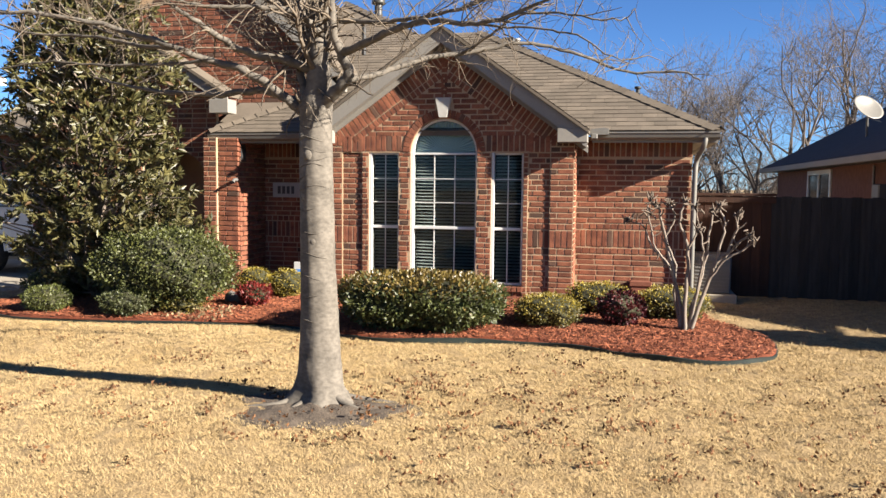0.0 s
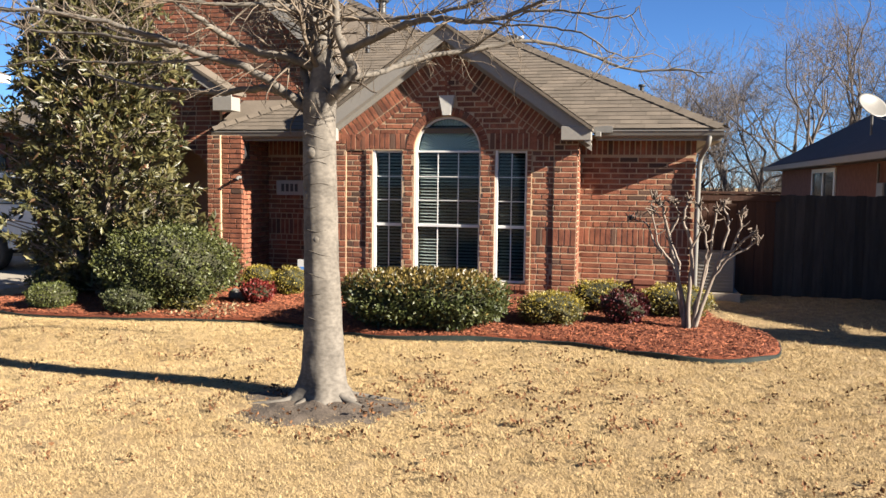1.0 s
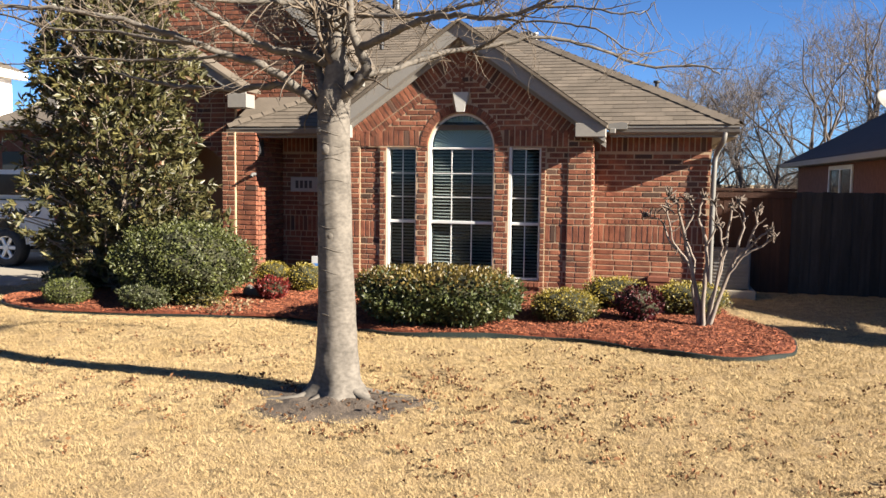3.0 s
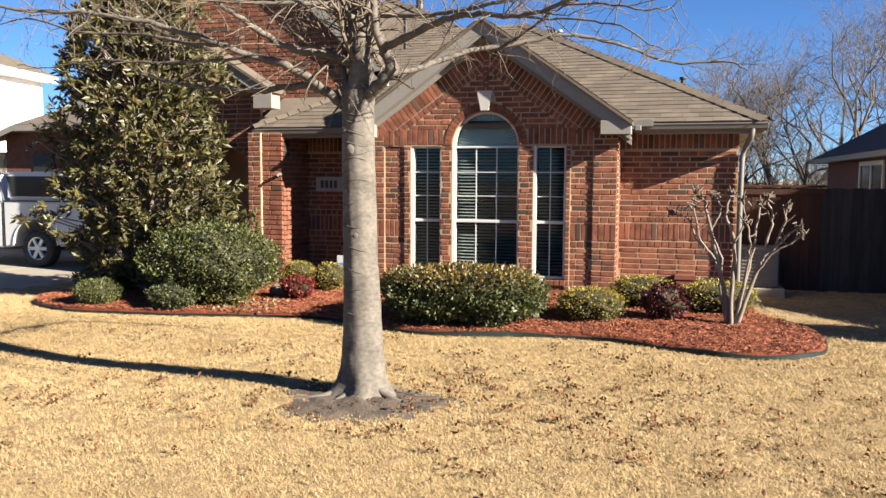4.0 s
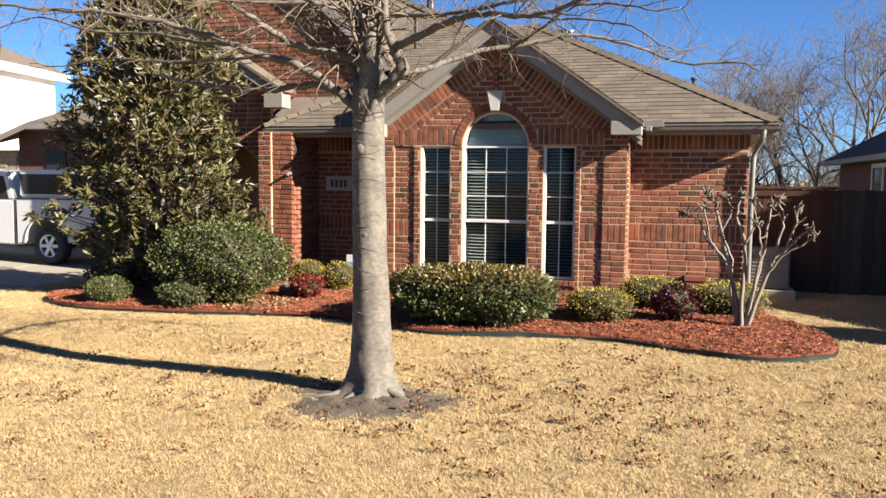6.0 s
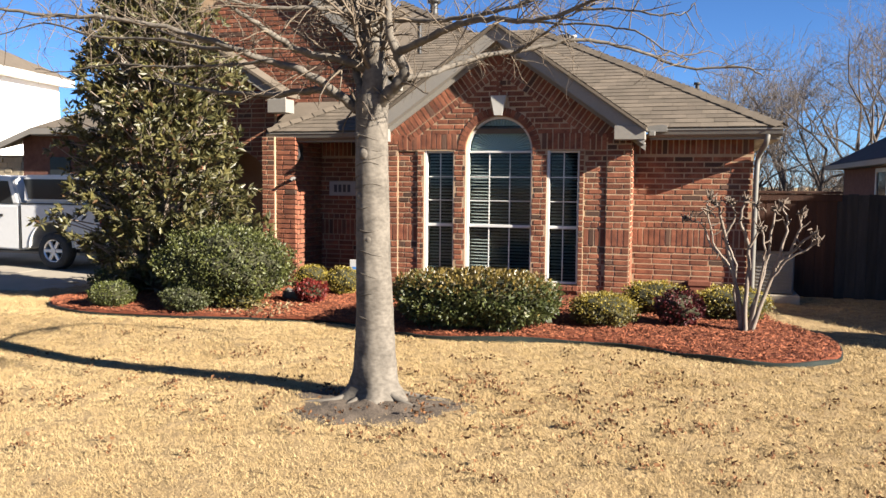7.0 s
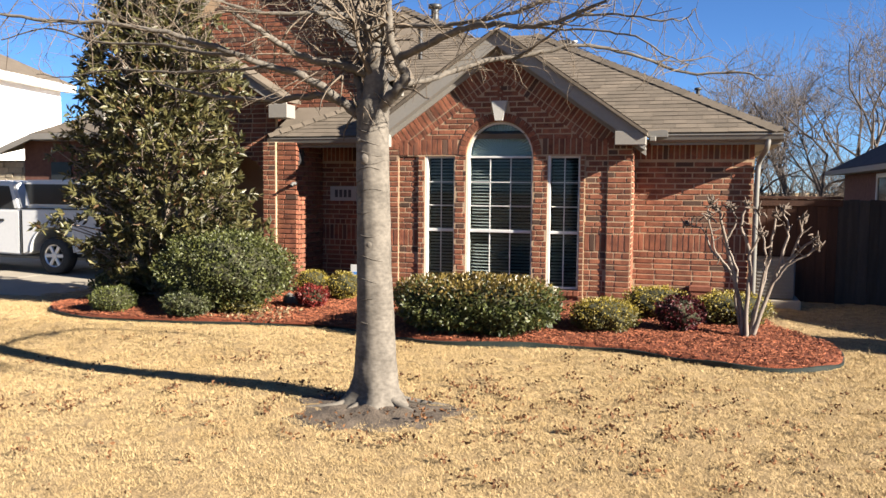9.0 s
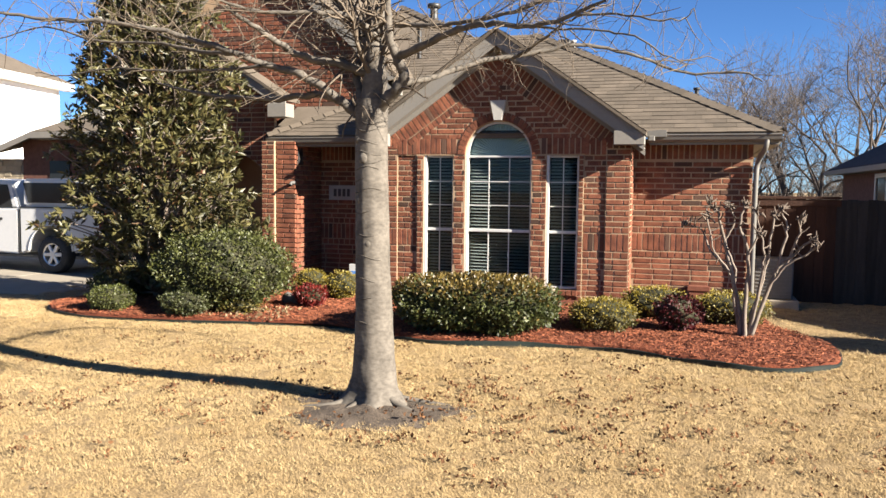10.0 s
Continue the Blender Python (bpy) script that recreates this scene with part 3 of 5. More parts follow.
for spans, y in ((pil, yP), (rec, yR)):
    ms.courses(0, 0.69, spans, y, 0.17 if spans is rec else BL)
    for x0, x1 in spans(1):
        band(ms, x0, x1, y)
    ms.courses(1.13, HEAD if spans is rec else 2.2, spans, y, 0.2 if spans is rec else BL)
for x0, x1 in pil(1):
    ms.upright(x0, x1, 2.2, 2.36, yP)
for x0, x1 in rec(1):
    ms.upright(x0, x1, HEAD, 2.36, yP)
# surround: narrow piers between the windows
piers = [(-SUR, OPEN[0][0]), (OPEN[0][1], OPEN[1][0]), (OPEN[1][1], OPEN[2][0]), (OPEN[2][1], SUR)]
for x0, x1 in piers:
    ms.courses(0, HEAD, lambda z, x0=x0, x1=x1: [(AX + x0, AX + x1)], yP, 0.127 if x1 - x0 > 0.12 else BL)
for o in OPEN:
    ms.courses(0, SILL - 0.09, lambda z, o=o: [(AX + o[0], AX + o[1])], yR)
    ms.upright(AX + o[0] - 0.02, AX + o[1] + 0.02, SILL - 0.09, SILL, yP - 0.03)
ms.upright(AX - SUR - 0.03, AX - ARCH_R - 0.13, HEAD + 0.01, HEAD + 0.25, yP)
ms.upright(AX + ARCH_R + 0.13, AX + SUR + 0.03, HEAD + 0.01, HEAD + 0.25, yP)
# ring of bricks over the arch
for a in np.linspace(0.08, math.pi - 0.08, 25):
    r = ARCH_R + 0.065
    ms.brick(AX + r * math.cos(a), SPRING + r * math.sin(a), 0.062, 0.115, a - math.pi / 2, yP - 0.008)
# two bands that follow the rake
n_hat = 1 / math.hypot(1, PITCH)
slope = math.atan(PITCH)
for off, hgt in ((0.16, 0.235), (0.335, 0.09)):
    for s in (-1, 1):
        lng = (W2 - 0.02) / n_hat
        for k in range(int(lng / CO)):
            t = (k + 0.5) * CO
            x = AX + s * (W2 - t * n_hat - off * PITCH * n_hat)
            z = 2.34 + t * PITCH * n_hat - off * n_hat
            if s * (x - AX) > 0.02 and z > 2.3:
                ms.brick(x, z, CO - JT, hgt, -s * slope, yP)
def tympanum(z):
    half = W2 - (z - 2.34) / PITCH - 0.385 / (PITCH * n_hat)
    if half <= 0.05:
        return []
    gap = math.sqrt(max(0, (ARCH_R + 0.13) ** 2 - max(0, z - SPRING) ** 2)) if z < SPRING + ARCH_R + 0.13 else 0
    key = 0.125 if 2.6 < z < 2.89 else 0
    gap = max(gap, key)
    if z < HEAD + 0.25:
        half = min(half, ARCH_R + 0.13)
    return [(AX - half, AX - gap), (AX + gap, AX + half)] if half > gap + 0.03 else []
ms.courses(HEAD, 3.4, tympanum, yP)
for k in range(9):
    ms.brick(AX, 2.97 + k * CO, 0.085, CO - JT, 0, yP + 0.003)
ms.lay(bay_wall, 300)
# ends of the bay
for s in (-1, 1):
    vs = []
    for k in range(31):
        z = (k + 0.5) * CO
        for x0, x1 in (((0, 0.1), (0.1, 0.35), (0.35, 0.45)) if k % 2 else ((0, 0.22), (0.22, 0.45))):
            w = x1 - x0 - JT
            p = UV * np.array([w, 0.05, CO - JT])
            cx = (x0 + x1) / 2 + BAY + 0.004
            vs.append(np.stack([AX + s * (W2 + 0.012 - p[:, 1]), p[:, 0] + cx, p[:, 2] + z], -1))
    tagged(soup("brickwork", np.concatenate(vs), (UF[None] + len(UV) * np.arange(len(vs))[:, None, None]).reshape(-1, 4), M_BRICKS, bay_wall), kind="stuff")
bm = bmesh.new()
prism(bm, [(AX - 0.11, 2.885), (AX + 0.11, 2.885), (AX + 0.055, 2.61), (AX - 0.055, 2.61)], BAY - 0.07, BAY + 0.05)
part("keystone", bm, M_LIME, house, "pale cast stone keystone over the arch")


# windows
def window(name, x0, x1, z0, z1, rail, columns, arched=False):
    """Vinyl sash window with muntins, blinds and a pane in each sash."""
    top = empty(name, (x0 + x1) / 2, BAY + 0.1, z0)
    hook(top, house, "white vinyl sash window with closed horizontal blinds")
    y0, y1, fw = BAY + 0.075, BAY + 0.15, 0.032
    bm = bmesh.new()
    for q in ((x0, x0 + fw, z0, z1), (x1 - fw, x1, z0, z1), (x0 + fw, x1 - fw, z0, z0 + fw), (x0 + fw, x1 - fw, z1 - fw * 0.9, z1), (x0 + fw, x1 - fw, rail - 0.02, rail + 0.022)):
        box(bm, q[0], q[1], y0, y1, q[2], q[3], 0.004)
    if arched:
        cx, r = (x0 + x1) / 2, (x1 - x0) / 2
        for a0, a1 in zip(np.linspace(0, math.pi, 25)[:-1], np.linspace(0, math.pi, 25)[1:]):
            ring = [(cx + q * math.cos(a), z1 + q * math.sin(a)) for q, a in ((r, a0), (r, a1), (r - fw, a1), (r - fw, a0))]
            prism(bm, ring, y0, y1)
    part("window_frame", bm, M_WHITE, top, smooth=False)
    bm = bmesh.new()
    box(bm, x0 - 0.004, x0 + 0.035, BAY + 0.02, y0, z0, z1)
    part("jamb", bm, M_WHITE, top)
    for zb, zt in ((z0 + fw, rail - 0.02), (rail + 0.022, z1 - fw)):
        bm = bmesh.new()
        box(bm, x0 + fw, x1 - fw, y0 + 0.03, y0 + 0.034, zb, zt)
        ob = part("pane", bm, M_GLASS, top)
        ob.visible_shadow = False
        bm = bmesh.new()
        for c in range(1, columns):
            x = x0 + fw + (x1 - x0 - 2 * fw) * c / columns
            box(bm, x - 0.0065, x + 0.0065, y0 + 0.017, y0 + 0.0285, zb, zt)
        if zb > rail:
            for c in range(1, 3):
                z = zb + (zt - zb) * c / 3
                box(bm, x0 + fw, x1 - fw, y0 + 0.018, y0 + 0.028, z - 0.0065, z + 0.0065)
        part("muntin", bm, M_WHITE, top)
    bm = bmesh.new()
    z = z0 + 0.02
    while z < z1 - 0.03:
        vs = [bm.verts.new(p) for p in ((x0 + 0.04, y0 + 0.085, z), (x1 - 0.04, y0 + 0.085, z), (x1 - 0.04, y0 + 0.128, z + 0.022), (x0 + 0.04, y0 + 0.128, z + 0.022))]
        bm.faces.new(vs)
        z += 0.047
    sol = part("blind", bm, M_BLIND, top, "pale horizontal slat blind")
    md = sol.modifiers.new("thickness", "SOLIDIFY")
    md.thickness = 0.003
    if arched:
        cx, r = (x0 + x1) / 2, (x1 - x0) / 2 - fw
        bm = bmesh.new()
        prism(bm, [(cx + r * math.cos(a), z1 + r * math.sin(a)) for a in np.linspace(0, math.pi, 25)], y0 + 0.03, y0 + 0.034)
        ob = part("pane", bm, M_GLASS, top, "half-round pane")
        ob.visible_shadow = False
        bm = bmesh.new()
        for k in range(60):
            a0, a1 = math.pi * k / 60, math.pi * (k + 1) / 60
            p = [(cx, y0 + 0.09, z1 + 0.005), (cx + r * math.cos(a0), y0 + 0.09 + 0.02 * (k % 2), z1 + r * math.sin(a0)), (cx + r * math.cos(a1), y0 + 0.09 + 0.02 * ((k + 1) % 2), z1 + r * math.sin(a1))]
            bm.faces.new([bm.verts.new(q) for q in p])
        part("fan_shade", bm, M_FAN, top, "pleated grey-green fan shade")
    return top


M_FAN = material("fan_shade", (0.62, 0.68, 0.66), (0.72, 0.76, 0.74), 0.7, 5, 60, 0.05)
window("window", AX + OPEN[0][0], AX + OPEN[0][1], SILL, HEAD, 1.035, 2)
window("window", AX + OPEN[1][0], AX + OPEN[1][1], SILL, HEAD, 1.035, 3, True)
window("window", AX + OPEN[2][0], AX + OPEN[2][1], SILL, HEAD, 1.035, 2)
# room shell, coloured near-black so the inside reads as unlit
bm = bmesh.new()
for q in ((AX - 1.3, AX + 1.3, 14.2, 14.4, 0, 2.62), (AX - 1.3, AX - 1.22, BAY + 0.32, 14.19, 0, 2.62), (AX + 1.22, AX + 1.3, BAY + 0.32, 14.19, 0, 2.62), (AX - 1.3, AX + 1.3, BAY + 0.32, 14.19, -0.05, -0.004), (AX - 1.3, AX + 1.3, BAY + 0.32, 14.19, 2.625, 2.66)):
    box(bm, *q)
part("room", bm, M_DARK, house, "room shell behind the windows, its dimness put into the colour")

# ---- roofs ----
SLOPE, EAVE, EY = 0.53, 2.42, 11.45
def roof_z(y): return EAVE + SLOPE * (y - EY)


def shingles(name, corner, along, up, width_at, rows, reach, mat, label, parent=None, tab=0.31):
    """Overlapping shingle tabs on a slope: corner, unit vectors along the eave and up the slope, span of each row."""
    corner, along, up = Vector(corner), Vector(along).normalized(), Vector(up).normalized()
    nrm = along.cross(up).normalized()
    if nrm.z < 0:
        nrm = -nrm
    vs, n = [], 0
    for k in range(rows):
        s0 = k * reach
        a0, a1 = width_at(s0)
        a = a0 - (k * 0.37 % 1) * tab
        while a < a1:
            w = tab * brng.uniform(0.6, 1.3)
            l, r = max(a, a0), min(a + w, a1)
            if r - l > 0.02:
                hl = 0.009 + brng.uniform(0, 0.006)
                lo, hi = s0 - 0.012 + brng.uniform(-0.006, 0.006), s0 + reach + 0.02
                quad = [(l, lo, hl), (r - 0.004, lo, hl), (r - 0.004, hi, 0.003), (l, hi, 0.003), (l, lo, 0), (r - 0.004, lo, 0)]
                vs.append([corner + along * p + up * q + nrm * h for p, q, h in quad])
            a += w
    v = np.array([[tuple(p) for p in t] for t in vs]).reshape(-1, 3)
    f = (np.array([(0, 1, 2, 3), (4, 5, 1, 0)])[None] + 6 * np.arange(len(vs))[:, None, None]).reshape(-1, 4)
    return tagged(soup(name, v, f, mat, parent or house, label), kind="stuff")


cs = math.hypot(1, SLOPE)
# main front slope with hips at both ends
bm = bmesh.new()
zr = roof_z(15.45)
slab(bm, [(-6.4, EY, EAVE), (1.1, EY, EAVE), (-2.9, 15.45, zr), (-4.2, 15.45, zr), (-6.4, 17.65, roof_z(17.65)), (-6.4, 12.4, roof_z(12.4))], 0.06)
main_roof = part("roof", bm, M_SHINGLE, house, "grey-brown shingle roof slope")
def main_span(s):
    run = s / cs
    y = EY + run
    right = 1.1 - run if y < 15.45 else -4.2 - (y - 15.45) * 0.9
    left = -6.4 + run if y < 12.52 else -5.33
    return (left + 6.4, right + 6.4)
shingles("shingles", (-6.4, EY, EAVE + 0.004), (1, 0, 0), (0, 1, SLOPE), main_span, 49, 0.142, M_SHINGLE, "weathered grey-brown shingles", main_roof)
bm = bmesh.new()
slab(bm, [(1.1, EY, EAVE), (1.1, 22, EAVE), (-2.9, 18, zr), (-2.9, 15.45, zr)], 0.06)
part("roof", bm, M_SHINGLE, house, "grey-brown shingle roof slope")
bm = bmesh.new()
slab(bm, [(-2.9, 15.45, zr), (-2.9, 18, zr), (-4.4, 18, zr), (-4.2, 15.45, zr)], 0.06)
slab(bm, [(-4.2, 15.44, zr), (-6.4, 17.65, roof_z(17.65)), (-6.4, 22, roof_z(17.65)), (-4.2, 22, zr)], 0.06)
part("roof", bm, M_SHINGLE, house, "grey-brown shingle roof slope")
# hip caps
def cap(p0, p1, n):
    bm = bmesh.new()
    p0, p1 = Vector(p0), Vector(p1)
    d = (p1 - p0) / n
    side = d.cross(Vector((0, 0, 1))).normalized() * 0.13
    for k in range(n):
        a, b = p0 + d * k, p0 + d * (k + 1.15)
        vs = [bm.verts.new(q) for q in (a + Vector((0, 0, 0.035)), b + Vector((0, 0, 0.02)), b + side + Vector((0, 0, -0.045)), a + side + Vector((0, 0, -0.03)), b - side + Vector((0, 0, -0.045)), a - side + Vector((0, 0, -0.03)))]
        bm.faces.new([vs[0], vs[1], vs[2], vs[3]]), bm.faces.new([vs[1], vs[0], vs[5], vs[4]])
    return tagged(part("hip_cap", bm, M_SHINGLE, house), kind="stuff")
cap((1.1, EY, EAVE + 0.02), (-2.9, 15.45, zr + 0.02), 30)
cap((-6.4, EY, EAVE + 0.02), (-5.35, 12.5, roof_z(12.5) + 0.02), 8)
cap((-4.2, 15.45, zr + 0.02), (-6.4, 17.65, roof_z(17.65) + 0.02), 16)
# bay roof
GY, GZ, GX = 11.08, 3.87, 2.055
for s in (-1, 1):
    bm = bmesh.new()
    eave_z = GZ - PITCH * GX
    yb = lambda z: EY + (z - EAVE) / SLOPE + 0.1
    slab(bm, [(AX, GY, GZ), (AX + s * GX, GY, eave_z), (AX + s * GX, yb(eave_z), eave_z), (AX, yb(GZ), GZ)], 0.045, (0, 0, 1))
    slope_roof = part("roof", bm, M_SHINGLE, house, "grey-brown shingle slope of the front gable")
    w = lambda q, s=s: (0.0, (yb(eave_z + q / math.hypot(1, PITCH) * PITCH) - GY))
    shingles("shingles", (AX + s * GX, GY, eave_z + 0.004), (0, 1, 0), (-s, 0, PITCH), w, int(GX * math.hypot(1, PITCH) / 0.142), 0.142, M_SHINGLE, "weathered grey-brown shingles", slope_roof)
    # rake board, soffit, moulding and the boxed return at its foot
    nx, nz = s * PITCH * n_hat, n_hat
    def rake(lo, hi, y0, y1, name, mat, label=""):
        bm = bmesh.new()
        top = (AX, GZ - 0.05)
        foot = (AX + s * (GX - 0.02), GZ - 0.05 - PITCH * (GX - 0.02))
        vs = lo / n_hat, hi / n_hat
        prism(bm, [(top[0], top[1] - vs[0]), (foot[0], foot[1] - vs[0]), (foot[0], foot[1] - vs[1]), (top[0], top[1] - vs[1])], y0, y1)
        return part(name, bm, mat, house, label)
    rake(0.0, 0.165, GY + 0.05, GY + 0.075, "rake_board", M_TRIM, "grey painted rake board")
    rake(0.13, 0.15, GY + 0.076, BAY - 0.005, "soffit", M_TRIM, "grey painted soffit")
    rake(0.151, 0.215, BAY - 0.04, BAY - 0.006, "moulding", M_TRIM)
    bm = bmesh.new()
    x0, x1 = sorted((AX + s * (GX - 0.42), AX + s * (GX - 0.015)))
    box(bm, x0, x1, GY + 0.035, BAY - 0.01, 2.245, 2.43, 0.006)
    part("eave_return", bm, M_TRIM, house, "boxed grey eave return")
# soffits and gutters of the eaves
def gutter(x0, x1, back=FRONT + 0.02):
    bm = bmesh.new()
    prof = [(0, 0), (-0.045, 0.0), (-0.09, 0.03), (-0.105, 0.075), (-0.115, 0.09), (-0.115, 0.105), (-0.1, 0.105), (-0.095, 0.08), (-0.08, 0.035), (-0.04, 0.012), (-0.008, 0.012), (-0.008, 0.105), (0, 0.105)]
    a = [bm.verts.new((x0, EY + 0.08 + y, EAVE - 0.125 + z)) for y, z in prof]
    b = [bm.verts.new((x1, EY + 0.08 + y, EAVE - 0.125 + z)) for y, z in prof]
    bm.faces.new(a), bm.faces.new(b[::-1])
    for k in range(len(prof)):
        m = (k + 1) % len(prof)
        bm.faces.new([a[k], b[k], b[m], a[m]])
    bmesh.ops.recalc_face_normals(bm, faces=bm.faces[:])
    g = part("gutter", bm, M_GUTTER, house, "grey metal eave gutter")
    bm = bmesh.new()
    box(bm, x0 + 0.02, x1 - 0.03, EY + 0.081, EY + 0.1, EAVE - 0.16, EAVE - 0.03)
    box(bm, x0 + 0.02, x1 - 0.03, EY + 0.1, back, EAVE - 0.12, EAVE - 0.105)
    part("soffit", bm, M_TRIM, house, "grey painted soffit and fascia")
gutter(-0.60, 1.1), gutter(-6.4, -4.72, RECESS + 0.004)
bm = bmesh.new()
box(bm, 1.0, 1.085, EY + 0.1, 20, EAVE - 0.16, EAVE - 0.03), box(bm, 0.79, 1.0, FRONT, 20, EAVE - 0.12, EAVE - 0.105)
part("soffit", bm, M_TRIM, house, "grey painted soffit and fascia")
bm = bmesh.new()
prism(bm, [(-0.62, 2.36), (-0.35, 2.36), (-0.35, 2.44), (-0.42, 2.455), (-0.62, 2.43)], GY + 0.26, GY + 0.5)
box(bm, -0.58, -0.5, GY + 0.2, GY + 0.36, 2.30, 2.37, 0.008)
part("gutter_end", bm, M_GUTTER, house, "grey metal gutter end and elbow")
# downspout at the corner
tb = Tubes()
tb.add(smooth_path([(0.92, EY + 0.02, EAVE - 0.1), (0.9, EY + 0.04, 2.2), (0.84, FRONT - 0.06, 2.05), (0.82, FRONT - 0.055, 1.8), (0.815, FRONT - 0.055, 0.9), (0.815, FRONT - 0.055, 0.08)], 3), [0.036] * 16, 8)
tb.make("downspout", M_GUTTER, house, "pale metal downspout")

# tall wall and gables over the entrance
bm = bmesh.new()
prism(bm, [(-9.4, -0.1), (-4.95, -0.1), (-4.95, 3.75), (-7.2, 5.75), (-9.4, 3.75)], TALL + 0.012, TALL + 0.25)
tall = part("tall_wall", bm, M_MORTAR, house, "tall red brick gable wall over the entrance")
ms = Masonry(TALL)
ms.courses(2.36, 5.4, lambda z: [(-9.0 + max(0, z - 3.75) * 1.1, -4.96 - max(0, z - 3.75) * 1.12)], length=BL)
ms.lay(tall, 120)
bm = bmesh.new()
for s, x1, z1 in ((1, -4.55, 3.32), (-1, -9.85, 3.32)):
    slab(bm, [(-7.2, TALL - 0.13, 5.95), (x1, TALL - 0.13, z1 + 0.08), (x1, 17, z1 + 0.08), (-7.2, 17, 5.95)], 0.05)
part("roof", bm, M_SHINGLE, house, "grey-brown shingle roof of the tall gable")
bm = bmesh.new()
for x1 in (-4.55, -9.85):
    prism(bm, [(-7.2, 5.89), (x1, 3.34), (x1, 3.14), (-7.2, 5.66)], TALL - 0.14, TALL - 0.11)
    prism(bm, [(-7.2, 5.70), (x1, 3.20), (x1, 3.17), (-7.2, 5.66)], TALL - 0.109, TALL - 0.002)
box(bm, -4.9, -4.52, TALL - 0.14, TALL, 3.12, 3.36, 0.005)
part("rake_board", bm, M_TRIM, house, "grey painted rake board")
# lower entrance gable with its archway
EXC, EXR, EXL, EZ0, EZ1 = -7.93, -6.43, -9.43, 2.95, 4.0
bm = bmesh.new()
ac_x, ac_r = -7.2, 0.58
arch = [(ac_x + ac_r * math.cos(a), 1.72 + 0.45 * math.sin(a)) for a in np.linspace(0, math.pi, 15)]
prism(bm, [(ac_x + ac_r, -0.1), (EXR, -0.1), (EXR, EZ0), (EXC, EZ1), (ac_x, 2.17)] + arch[7::-1][1:], ENTRY + 0.006, ENTRY + 0.07)
prism(bm, [(ac_x - ac_r, -0.1), (ac_x - ac_r, 1.72)] + arch[:6:-1] + [(EXC, EZ1), (EXL, EZ0), (EXL, -0.1)], ENTRY + 0.006, ENTRY + 0.07)
box(bm, EXL, EXL + 0.2, ENTRY + 0.07, 16, -0.1, EZ0)
entry = part("entry_wall", bm, M_MORTAR, house, "brick gable with an arched entrance")
ms = Masonry(ENTRY)
def entry_span(z):
    l, r = EXL + max(0, z - EZ0) * 1.43, EXR + 0.006 - max(0, z - EZ0) * 1.43
    if z < 1.72:
        return [(l, ac_x - ac_r - 0.006), (ac_x + ac_r + 0.006, r)]
    if z < 2.17:
        g = (ac_r + 0.01) * math.sqrt(max(0, 1 - ((z - 1.72) / 0.45) ** 2))
        return [(l, ac_x - g), (ac_x + g, r)]
    return [(l, r)] if r > l + 0.1 else []
ms.courses(0, 3.8, entry_span)
ms.lay(entry, 200)
bm = bmesh.new()
box(bm, EXR - 0.03, EXR + 0.006, ENTRY + 0.004, FRONT + 0.004, 0, EZ0)
part("entry_return", bm, M_MORTAR, house, "sunlit brick edge of the entrance wall")
# porch lining: the shade behind the arch is put into its near-black colour
bm = bmesh.new()
box(bm, ac_x - ac_r - 0.2, ac_x + ac_r + 0.2, ENTRY + 0.9, ENTRY + 0.95, -0.1, 2.4), box(bm, ac_x - ac_r - 0.2, ac_x - ac_r - 0.05, ENTRY + 0.08, ENTRY + 0.9, -0.1, 2.4), box(bm, ac_x + ac_r + 0.12, ac_x + ac_r + 0.2, ENTRY + 0.08, ENTRY + 0.9, -0.1, 2.4), box(bm, ac_x - ac_r - 0.04, ac_x + ac_r + 0.1, ENTRY + 0.08, ENTRY + 0.9, 2.3, 2.4)
part("porch", bm, M_PORCH, house, "recessed entrance porch, its shade painted near-black")
# brick pier that stands forward beside the archway, under the end of the eave
PY, PX0, PX1, PXE = 11.42, -6.23, -5.885, -6.45
PTOP = EAVE - 0.08
bm = bmesh.new()
box(bm, PX0, PX1 - 0.045, PY + 0.012, RECESS + 0.004, -0.1, PTOP)
box(bm, PXE, PX0, PY - 0.034, ENTRY + 0.01, -0.1, PTOP)
pier = part("entry_pier", bm, M_MORTAR, house, "sunlit brick pier beside the entrance arch")
ms = Masonry(PY)
ms.courses(0, PTOP, lambda z: [(PX0 + 0.008, PX1)])
ms.courses(0, PTOP, lambda z: [(PXE, PX0)], PY - 0.04)
ms.lay(pier, 150)
for k in range(int(PTOP / CO)):
    cuts = [PY + 0.05, PY + 0.17, PY + 0.424, PY + 0.678, RECESS] if k % 2 else [PY + 0.05, PY + 0.297, PY + 0.551, PY + 0.805, RECESS]
    for y0, y1 in zip(cuts[:-1], cuts[1:]):
        bm = bmesh.new()
        box(bm, PX1 - 0.05, PX1 - 0.004 + brng.uniform(-0.003, 0.003), y0 + 0.004, y1 - JT, k * CO, (k + 1) * CO - JT)
        part("brick", bm, M_BRICK, pier)
for y0 in (PY + 0.09, PY + 0.18):
    bm = bmesh.new()
    box(bm, PX1 - 0.02, PX1 + 0.003, y0, y0 + 0.065, 2.0, 2.24)
    part("vent_slot", bm, M_BLACK, pier, "dark vent slot")
